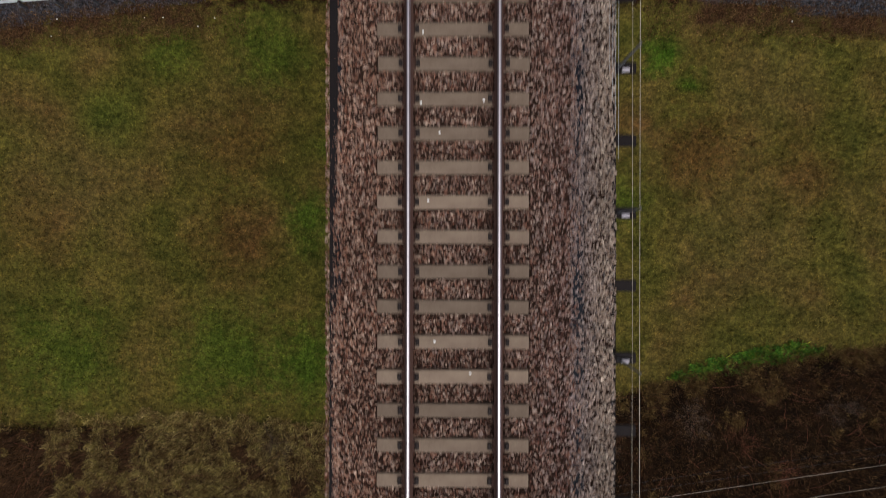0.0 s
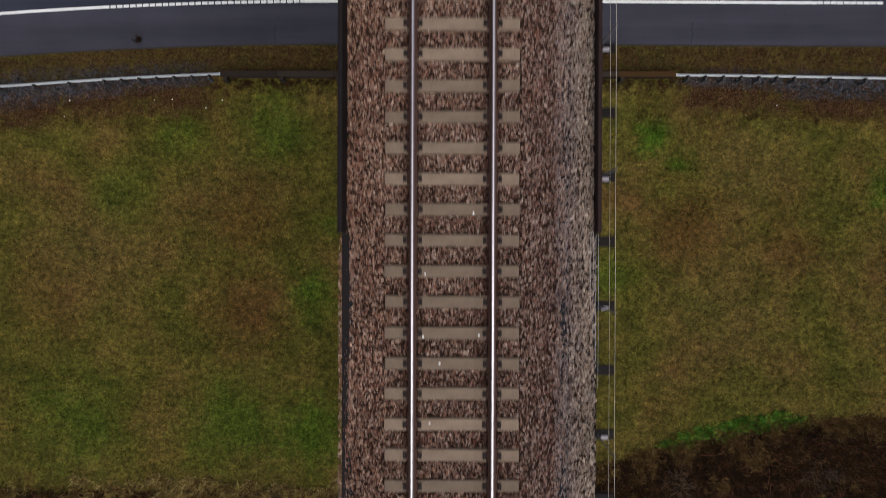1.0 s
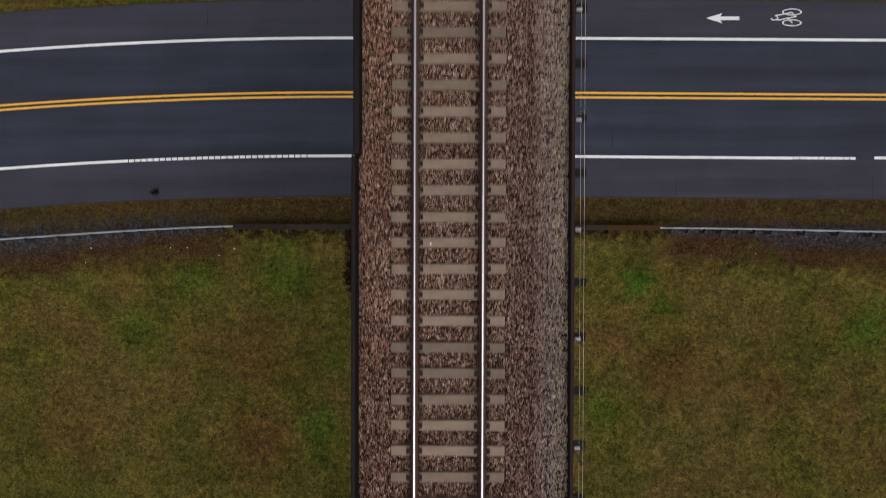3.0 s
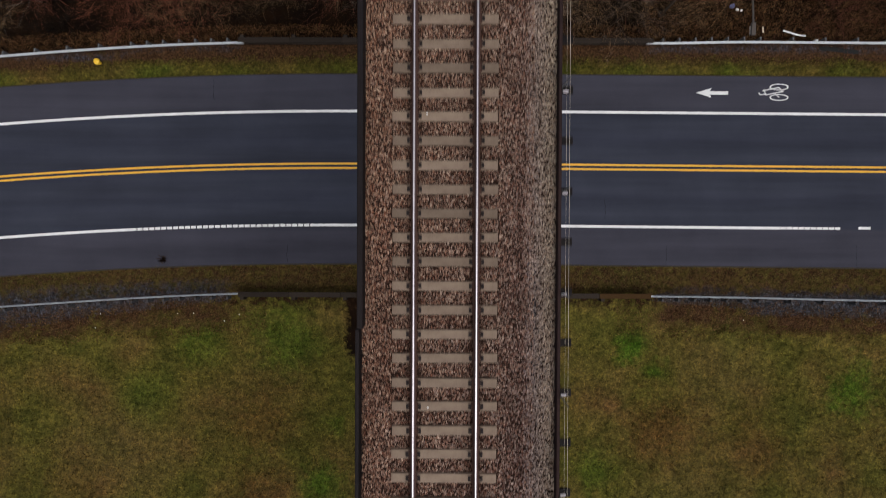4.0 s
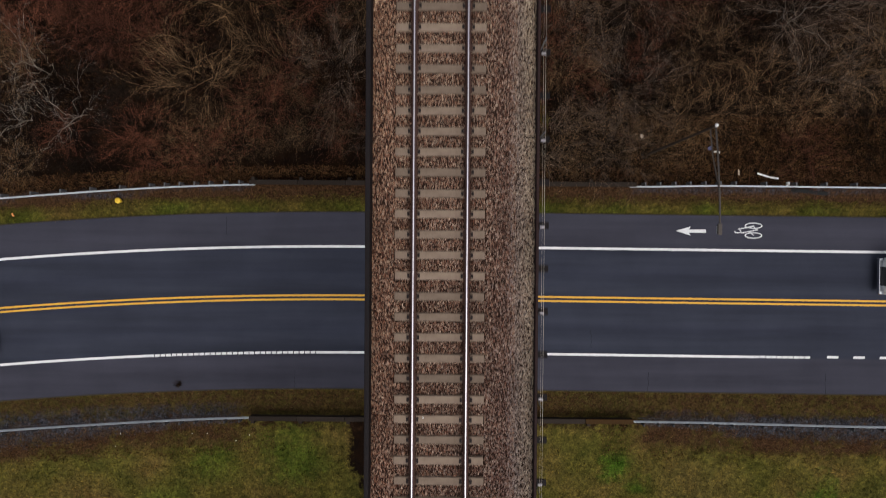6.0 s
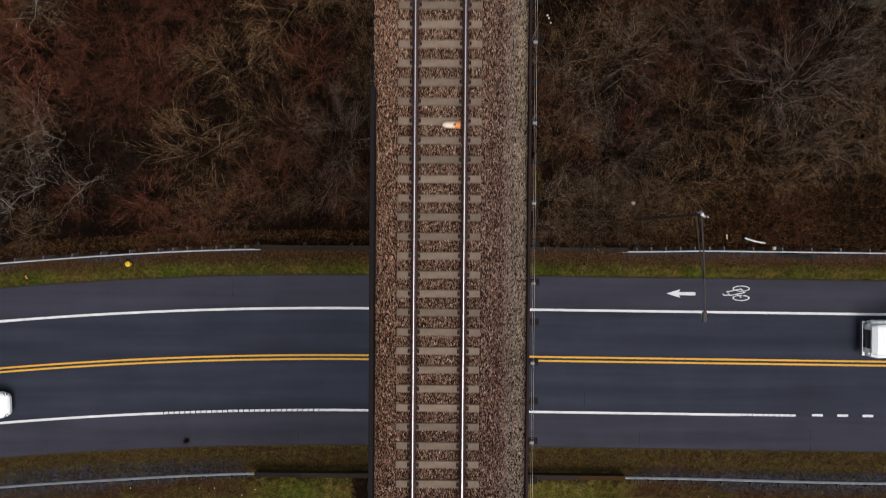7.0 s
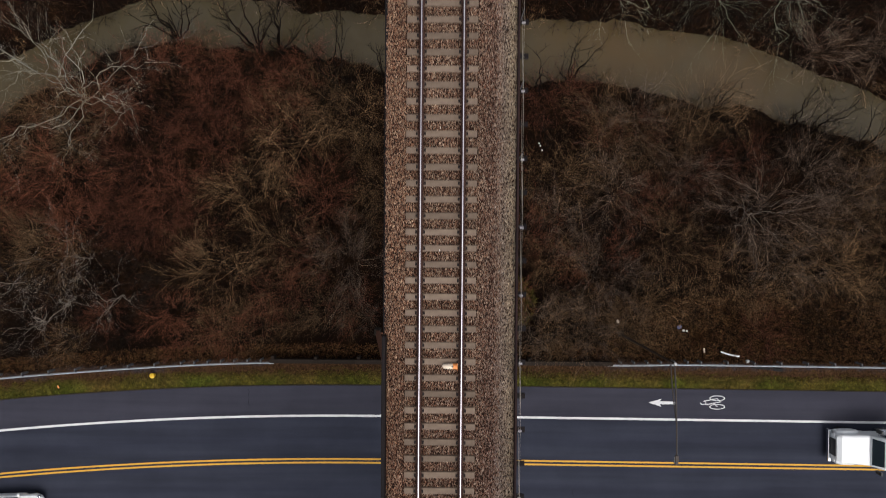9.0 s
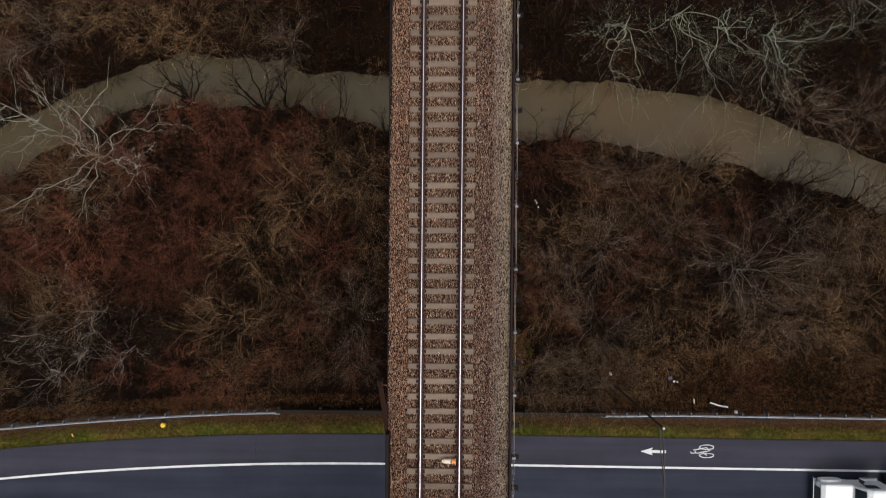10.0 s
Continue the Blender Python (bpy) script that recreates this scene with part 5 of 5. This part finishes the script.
CAR_WHITE = plain("white_car_paint", (0.78, 0.79, 0.80), 0.25)
GLASS = plain("tinted_glass", (0.022, 0.036, 0.048), 0.15)
BLACK = plain("black_plastic", (0.018, 0.018, 0.020), 0.5)
RUBBER = plain("tyre_rubber", (0.02, 0.02, 0.02), 0.85)
CHROME = plain("chrome", (0.6, 0.61, 0.63), 0.2, 1.0)
TRAILER = surface("worn_trailer_steel", (0.045, 0.018, 0.014), (0.16, 0.075, 0.055), 0.5, 7, 0.6, 0.2, 0.3, stain=(0.20, 0.14, 0.12))
TRAILER_BLUE = plain("blue_grey_paint", (0.13, 0.16, 0.21), 0.4)
YELLOW = plain("yellow_plastic", (0.75, 0.47, 0.03), 0.5)
ORANGE = plain("orange_plastic", (0.80, 0.30, 0.10), 0.6)
CREAM = plain("cream_plastic", (0.80, 0.66, 0.52), 0.6)
WHITE_PLASTIC = plain("white_plastic", (0.80, 0.80, 0.80), 0.5)
BLUE_PLASTIC = plain("blue_plastic", (0.09, 0.10, 0.22), 0.5)
LAMP_STEEL = surface("weathered_lamp_steel", (0.045, 0.038, 0.034), (0.10, 0.086, 0.078), 1, 12, 0.7, 0.0, 0.1)

POLE_STEEL = surface("dark_pole_steel", (0.030, 0.022, 0.017), (0.075, 0.056, 0.044), 1, 12, 0.8, 0.0, 0.1)


def street_lamp():
    z = ground_z(12.95, 30.42)
    lamp = thing("street_lamp", "tall weathered steel street lamp with a long arm over the road", "street lamp", (12.95, 30.42, 0))
    part("base", boxed(-0.22, 0.22, -0.22, 0.22, z - 0.3, z + 0.12, bevel=0.03), STAINED, lamp)
    part("pole", rods(((0, 0, z + 0.1), (0, 0, 10.95), 0.095, 0.055), sides=12), POLE_STEEL, lamp)
    tip = Vector((-0.30, -4.92, 12.2))
    a = Vector((0, 0, 10.5))
    pts = []
    for i in range(9):
        f = i / 8
        p = a.lerp(tip, f)
        p.z = 10.85 + 1.35 * (f + 0.35 * f * (1 - f))
        pts.append(p)
    part("arm", mesh_of("arm", *tubes([np.array([(*p, 0.045) for p in pts])], 8), LAMP_STEEL, True), None, lamp)
    low = [Vector((0, -0.05, 10.2)), Vector((-0.05, -1.3, 10.62)), pts[5] + Vector((0, 0, -0.05))]
    part("brace_arm", mesh_of("brace_arm", *tubes([np.array([(*p, 0.035) for p in low])], 8), LAMP_STEEL, True), None, lamp)
    part("pole_cap", rods(((0.0, 0, 10.95), (0.0, 0, 11.05), 0.09, 0.05), sides=10), WHITE_PLASTIC, lamp, "pale pole cap")
    bm = boxed(-0.10, 0.10, -0.28, 0.24, -0.08, 0.06, bevel=0.04, m=Matrix.Translation(tip))
    head = part("luminaire", bm, LAMP_STEEL, lamp, "grey lamp head")
    part("lens", boxed(tip.x - 0.1, tip.x + 0.1, tip.y - 0.22, tip.y + 0.12, tip.z - 0.13, tip.z - 0.098, bevel=0.01), WHITE_PLASTIC, head)


street_lamp()


def wheel(parent, x, y, r, w):
    """A wheel on the cross axis y, outer side away from the middle."""
    t = part("wheel", rods(((x, y - w / 2, r), (x, y + w / 2, r), r), sides=20), RUBBER, parent, "black tyre")
    part("rim", rods(((x, y - w / 2 - 0.006, r), (x, y + w / 2 + 0.006, r), r * 0.55), sides=14), CHROME, t)


def hull(profile, rows):
    """A closed skin through cross sections: rows of (x, half width, low, high, corner)."""
    bm = bmesh.new()
    rings = []
    for x, w, lo, hi, c in rows:
        ring = []
        for sy, sz in ((-1, -1), (1, -1), (1, 1), (-1, 1)):
            for k in range(3):
                a = (k / 2) * math.pi / 2
                base = {(-1, -1): math.pi, (1, -1): 1.5 * math.pi, (1, 1): 0, (-1, 1): 0.5 * math.pi}[(sy, sz)]
                cc = min(c, (hi - lo) / 2.01, w / 1.01)
                ring.append(bm.verts.new((x, sy * (w - cc) + cc * math.cos(base + a), (hi - cc if sz > 0 else lo + cc) + cc * math.sin(base + a))))
        rings.append(ring)
    n = len(rings[0])
    for p, q in zip(rings, rings[1:]):
        for j in range(n):
            bm.faces.new((p[j], p[(j + 1) % n], q[(j + 1) % n], q[j]))
    bm.faces.new(rings[0][::-1])
    bm.faces.new(rings[-1])
    bmesh.ops.recalc_face_normals(bm, faces=bm.faces)
    for f in bm.faces:
        f.smooth = False
    return bm


def dump_truck(x, y, turn):
    """A tractor with an open tipper trailer; its nose points to -x."""
    t = thing("dump_truck", "white semi truck pulling an open rust-brown dump trailer", "truck", (x, y, 0), turn=turn)
    part("bonnet", hull(None, [(0.0, 0.88, 0.55, 1.35, 0.12), (0.25, 1.0, 0.5, 1.55, 0.16), (1.2, 1.05, 0.5, 1.72, 0.18), (2.1, 1.08, 0.5, 1.85, 0.16)]), CAR_WHITE, t)
    for s in (-1, 1):
        part("fender", hull(None, [(0.15, 0.14, 0.5, 1.05, 0.08), (0.5, 0.2, 0.55, 1.25, 0.1), (1.3, 0.2, 0.55, 1.25, 0.1), (1.7, 0.14, 0.5, 1.0, 0.08)]), CAR_WHITE, t, at=pose(0, s * 1.02, 0))
        part("headlight", boxed(0.0, 0.12, s * 0.85 - 0.13, s * 0.85 + 0.13, 0.85, 1.05, bevel=0.02), WHITE_PLASTIC, t, at=pose(-0.03, 0, 0))
        mirror = part("mirror", boxed(2.35, 2.5, s * 1.42 - 0.12, s * 1.42 + 0.12, 1.9, 2.5, bevel=0.03), BLACK, t)
        part("mirror_arm", rods(((2.42, s * 1.15, 2.1), (2.42, s * 1.35, 2.1), 0.02)), BLACK, mirror)
        part("exhaust_stack", rods(((4.55, s * 0.95, 0.9), (4.55, s * 0.95, 3.2), 0.08)), CHROME, t)
        part("fuel_tank", rods(((3.0, s * 1.0, 0.75), (4.3, s * 1.0, 0.75), 0.3), sides=16), CHROME, t)
    part("grille", boxed(-0.05, 0.02, -0.6, 0.6, 0.7, 1.25, bevel=0.02), BLACK, t, "dark radiator grille")
    part("bumper", boxed(-0.22, 0.05, -1.15, 1.15, 0.4, 0.68, bevel=0.05), CHROME, t)
    part("cab", hull(None, [(2.05, 1.05, 0.6, 2.0, 0.15), (2.5, 1.1, 0.6, 2.75, 0.2), (2.8, 1.1, 0.6, 2.95, 0.22), (4.2, 1.12, 0.6, 3.0, 0.22), (4.4, 1.08, 0.65, 2.9, 0.2)]), CAR_WHITE, t)
    bm = bmesh.new()
    bm.faces.new([bm.verts.new(p) for p in ((2.06, -0.92, 2.02), (2.06, 0.92, 2.02), (2.47, 0.88, 2.70), (2.47, -0.88, 2.70))])
    bmesh.ops.solidify(bm, geom=bm.faces[:], thickness=-0.03)
    part("windshield", bm, GLASS, t, at=pose(-0.03, 0, 0.02))
    for s in (-1, 1):
        part("side_window", boxed(2.6, 3.5, s * 1.125 - 0.012, s * 1.125 + 0.012, 1.95, 2.6, bevel=0.01), GLASS, t)
        part("roof_marker", boxed(2.85, 3.1, s * 0.45 - 0.08, s * 0.45 + 0.08, 2.94, 3.02, bevel=0.02), CHROME, t)
    part("frame", boxed(2.0, 7.2, -0.42, 0.42, 0.6, 0.95, bevel=0.02), BLACK, t)
    part("deck_plate", boxed(4.5, 5.4, -0.55, 0.55, 0.95, 1.0), BLACK, t)
    for xw, r in ((0.95, 0.5), (5.6, 0.5), (6.9, 0.5), (14.2, 0.5), (15.5, 0.5)):
        for s in (-1, 1):
            wheel(t, xw, s * 1.02, r, 0.32 if xw < 2 else 0.5)
    # open tipper body
    x0, x1 = 6.35, 17.6
    body = part("tipper_floor", boxed(x0, x1, -1.0, 1.0, 1.2, 1.28), TRAILER, t, "worn rust-brown trailer floor")
    for s in (-1, 1):
        part("tipper_side", boxed(x0, x1, s * 1.22 - 0.04, s * 1.22 + 0.04, 1.2, 2.75, bevel=0.02), TRAILER, t)
        part("top_rail", boxed(x0, x1, s * 1.22 - 0.06, s * 1.22 + 0.06, 2.73, 2.84, bevel=0.02), CHROME, t, "bright top rail")
        bm = bmesh.new()
        vs = [bm.verts.new(p) for p in ((x0, s * 0.9, 1.285), (x1, s * 0.9, 1.285), (x1, s * 1.18, 1.7), (x0, s * 1.18, 1.7))]
        bm.faces.new(vs)
        bmesh.ops.solidify(bm, geom=bm.faces[:], thickness=0.02)
        part("tipper_chamfer", bm, TRAILER, t)
    part("front_wall", boxed(x0 - 0.1, x0, -1.26, 1.26, 1.1, 2.95, bevel=0.03), TRAILER_BLUE, t, "blue-grey front wall")
    part("front_cap", boxed(x0 - 0.32, x0 + 0.02, -1.3, 1.3, 2.85, 2.98, bevel=0.03), TRAILER_BLUE, t)
    part("tailgate", boxed(x1, x1 + 0.08, -1.26, 1.26, 1.2, 2.8, bevel=0.03), TRAILER, t)
    part("trailer_beam", boxed(6.6, x1, -0.5, 0.5, 0.95, 1.2), BLACK, t)
    part("tarp_roll", rods(((x0, 1.28, 2.9), (x1, 1.28, 2.9), 0.07), sides=10), BLACK, t, "rolled black tarp")
    return t


dump_truck(27.7, 22.78, 0.2)


def car(x, y, turn):
    """A white saloon; its nose points to +x."""
    c = thing("car", "white passenger car with a tinted windshield", "car", (x, y, 0), turn=turn)
    part("body", hull(None, [(-2.3, 0.72, 0.45, 0.85, 0.12), (-2.15, 0.84, 0.32, 0.98, 0.16), (-1.3, 0.91, 0.25, 1.02, 0.18), (0.9, 0.91, 0.25, 0.98, 0.18), (1.8, 0.87, 0.28, 0.88, 0.18), (2.2, 0.72, 0.35, 0.72, 0.16), (2.32, 0.55, 0.42, 0.62, 0.1)]), CAR_WHITE, c)
    part("roof", hull(None, [(-1.85, 0.62, 0.95, 1.08, 0.05), (-1.2, 0.66, 0.95, 1.42, 0.14), (-0.2, 0.66, 0.95, 1.46, 0.14), (0.3, 0.64, 0.95, 1.40, 0.12)]), CAR_WHITE, c)
    bm = bmesh.new()
    bm.faces.new([bm.verts.new(p) for p in ((1.08, -0.72, 0.99), (1.08, 0.72, 0.99), (0.28, 0.58, 1.41), (0.28, -0.58, 1.41))])
    bmesh.ops.solidify(bm, geom=bm.faces[:], thickness=0.03)
    part("windshield", bm, GLASS, c)
    for s in (-1, 1):
        bm = bmesh.new()
        bm.faces.new([bm.verts.new(p) for p in ((-1.6, s * 0.80, 1.0), (0.9, s * 0.80, 1.0), (0.25, s * 0.67, 1.37), (-1.15, s * 0.68, 1.38))])
        bmesh.ops.solidify(bm, geom=bm.faces[:], thickness=0.02)
        part("side_window", bm, GLASS, c)
        part("headlight", boxed(1.95, 2.2, s * 0.66 - 0.12, s * 0.66 + 0.12, 0.62, 0.76, bevel=0.04), CHROME, c)
        part("mirror", boxed(0.75, 0.9, s * 0.98 - 0.09, s * 0.98 + 0.09, 0.95, 1.1, bevel=0.03), CAR_WHITE, c)
        for xw in (-1.35, 1.4):
            wheel(c, xw, s * 0.80, 0.32, 0.2)
    part("rear_window", boxed(-1.9, -1.25, -0.55, 0.55, 1.1, 1.13, m=pose(0, 0, 0.12, 0, -22, 0)), GLASS, c)
    return c


car(-30.9, 19.0 + float(bend(-30.9)), 2.6)

# utility wires over the brambles, on two poles outside the meadow
for k, (px_, py_) in enumerate(((37.0, -7.9), (-37.0, -19.6))):
    p = thing("utility_pole", "short weathered wooden utility pole", "utility pole", (px_, py_, 0), "utility poles")
    z = ground_z(px_, py_)
    part("mast", rods(((0, 0, z - 0.5), (0, 0, 4.0), 0.13, 0.10), sides=10), TIMBER, p)
    part("crossarm", boxed(-0.05, 0.05, -1.1, 1.1, 3.2, 3.32, bevel=0.01), TIMBER, p)
wires = thing("utility_wires", "thin pale utility wires above the brambles", "wires")
for off, thick in ((-0.93, 0.0065), (0.12, 0.007), (0.6, 0.003), (1.0, 0.003)):
    bm = bmesh.new()
    last = None
    for i in range(25):
        f = i / 24
        q = Vector((37 - 74 * f, -7.9 - 11.7 * f + off, 3.36 - 2.0 * f * (1 - f)))
        if last:
            rod(bm, last, q, thick, sides=5)
        last = q
    part("wire", bm, WIRE if thick > 0.006 else POST_STEEL, wires)

# ---- small things ----
post = thing("marker_dome", "low yellow plastic marker in the verge grass", "marker", (-20.89, 27.25, 0))
part("stub", rods(((0, 0, ground_z(-20.89, 27.25) - 0.2), (0, 0, 0.32), 0.09), sides=12), YELLOW, post)
part("cap", rods(((0, 0, 0.30), (0, 0, 0.40), 0.19, 0.17), ((0, 0, 0.40), (0, 0, 0.46), 0.17, 0.07), sides=16), YELLOW, post, "rounded yellow cap")
bm = bmesh.new()
arc = [Vector((20.05 + 1.35 * i / 8, 29.28 - 0.32 * math.sin(i / 8 * 1.4), ground_z(20.05 + 1.35 * i / 8, 29.1) + 0.10)) for i in range(9)]
for p, q in zip(arc, arc[1:]):
    rod(bm, p, q, 0.055, sides=8)
ob = part("bent_pipe", bm, WHITE_PLASTIC, None)
tagged(ob, "bent white plastic strip lying in the grass", "debris")


def scrap(name, x, y, z, sx, sy, sz, material, label, turn=0.0, seed=0):
    """A crumpled or broken scrap."""
    g = random.Random(seed)
    bm = boxed(-sx / 2, sx / 2, -sy / 2, sy / 2, 0, sz, bevel=min(sx, sy, sz) * 0.25)
    for v in bm.verts:
        v.co += Vector((g.uniform(-1, 1) * sx, g.uniform(-1, 1) * sy, g.uniform(0, 1) * sz)) * 0.14
    ob = part(name, bm, material, None, at=pose(x, y, z, 0, 0, turn))
    return tagged(ob, label, "litter")


scrap("plastic_bag", 17.55, 30.72, ground_z(17.5, 30.7), 0.16, 0.13, 0.15, WHITE_PLASTIC, "white plastic litter on brown grass", 10, 1)
scrap("plastic_bag", 17.80, 30.68, ground_z(17.8, 30.7), 0.12, 0.12, 0.12, WHITE_PLASTIC, "white plastic litter on brown grass", 50, 2)
scrap("plastic_sheet", 17.28, 30.95, ground_z(17.3, 30.9), 0.30, 0.2, 0.10, BLUE_PLASTIC, "dark blue plastic litter on brown grass", 25, 3)
scrap("plastic_bag", 12.42, 31.5, ground_z(12.4, 31.5) + 1.55, 0.16, 0.22, 0.14, CREAM, "torn pale plastic bag caught in the bush", 30, 11)
for k, (dx, dy) in enumerate(((0.0, 0.0), (0.12, -0.32), (-0.10, 0.18))):
    scrap("plastic_bag", 7.1 + dx, 44.2 + dy, ground_z(7.1, 44.2) + 0.12, 0.09, 0.11, 0.08, WHITE_PLASTIC, "white plastic litter under the thicket", 40 * k, 90 + k)
scrap("plastic_cup", 21.95, 28.62, ground_z(21.9, 28.6), 0.2, 0.2, 0.22, WHITE_PLASTIC, "white cup beside the guardrail post", 0, 4)
scrap("rubber_strip", 23.4, 28.1, ground_z(23.4, 28.1) + 0.01, 1.9, 0.22, 0.12, RUBBER, "black rubber strip under the guardrail", -6, 5)
scrap("paper_scrap", 18.9, 29.35, ground_z(18.9, 29.35), 0.08, 0.3, 0.06, CREAM, "pale paper scrap in the grass", 5, 7)
scrap("orange_scrap", -27.9, 26.3, ground_z(-27.9, 26.3), 0.10, 0.2, 0.06, ORANGE, "small orange plastic scrap in the verge", 30, 8)
rl = random.Random(12)
for i in range(7):
    x = rl.choice((-1, -1, 1)) * rl.uniform(9, 22)
    y = rl.uniform(11.6, 12.8) + float(bend(x))
    s = rl.uniform(0.03, 0.06)
    scrap("pebble", x, y, ground_z(x, y), s, s * 1.2, s * 0.7, WHITE_PLASTIC, "small pale stone beside the guardrail", rl.uniform(0, 180), 20 + i)

cone = thing("traffic_cone", "faded orange and cream traffic cone lying on a tie", "traffic cone", (0.36, 32.63, DECK + 0.105))
part("tip", rods(((-0.27, 0, 0), (-0.16, 0, 0), 0.05, 0.088), sides=14), CREAM, cone, "cream reflective sleeve")
part("middle", rods(((-0.16, 0, 0), (0.10, 0, 0), 0.089, 0.098), sides=14), CREAM, cone)
part("body", rods(((0.10, 0, 0), (0.25, 0, 0), 0.098, 0.10), sides=14), ORANGE, cone)
part("foot", boxed(0.25, 0.275, -0.11, 0.11, -0.10, 0.11, bevel=0.01), ORANGE, cone)
part("dark_spot", boxed(0.06, 0.13, -0.03, 0.03, 0.08, 0.102, bevel=0.008), BLACK, cone, "small dark spot")
for i, (x, y) in enumerate(((-0.513, 3.675), (-0.549, 2.473), (0.518, 2.511), (-0.231, 1.963), (-0.422, 0.809), (-0.312, -1.596), (0.294, -2.133), (0.409, 4.842), (0.498, 46.634), (-0.05, 41.291), (-0.055, 36.833), (-0.45, 19.8), (-0.4, 12.6), (-0.1, 9.4))):
    scrap("pale_pebble", x, y, DECK - 0.012, 0.03, 0.035, 0.02, WHITE_PLASTIC, "small white stone lying on the track", 20 * i, 60 + i)
for x, y0, y1 in ((-9.6, 15.3, 16.4), (13.2, 15.3, 16.5), (24.6, 15.2, 16.6), (-14.0, 25.2, 26.4), (9.5, 18.0, 19.2)):
    k, g = float(bend(x)), random.Random(int(x * 10))
    bm = bmesh.new()
    at = [(x + g.uniform(-0.05, 0.05), y0 + (y1 - y0) * i / 6 + k) for i in range(7)]
    for p, q in zip(at, at[1:]):
        stroke(bm, p, q, 0.022, 0.004)
    for f in bm.faces:
        f.normal_update()
        if f.normal.z < 0:
            f.normal_flip()
    part("crack", bm, MEMBRANE, markings, "thin dark crack in the asphalt")
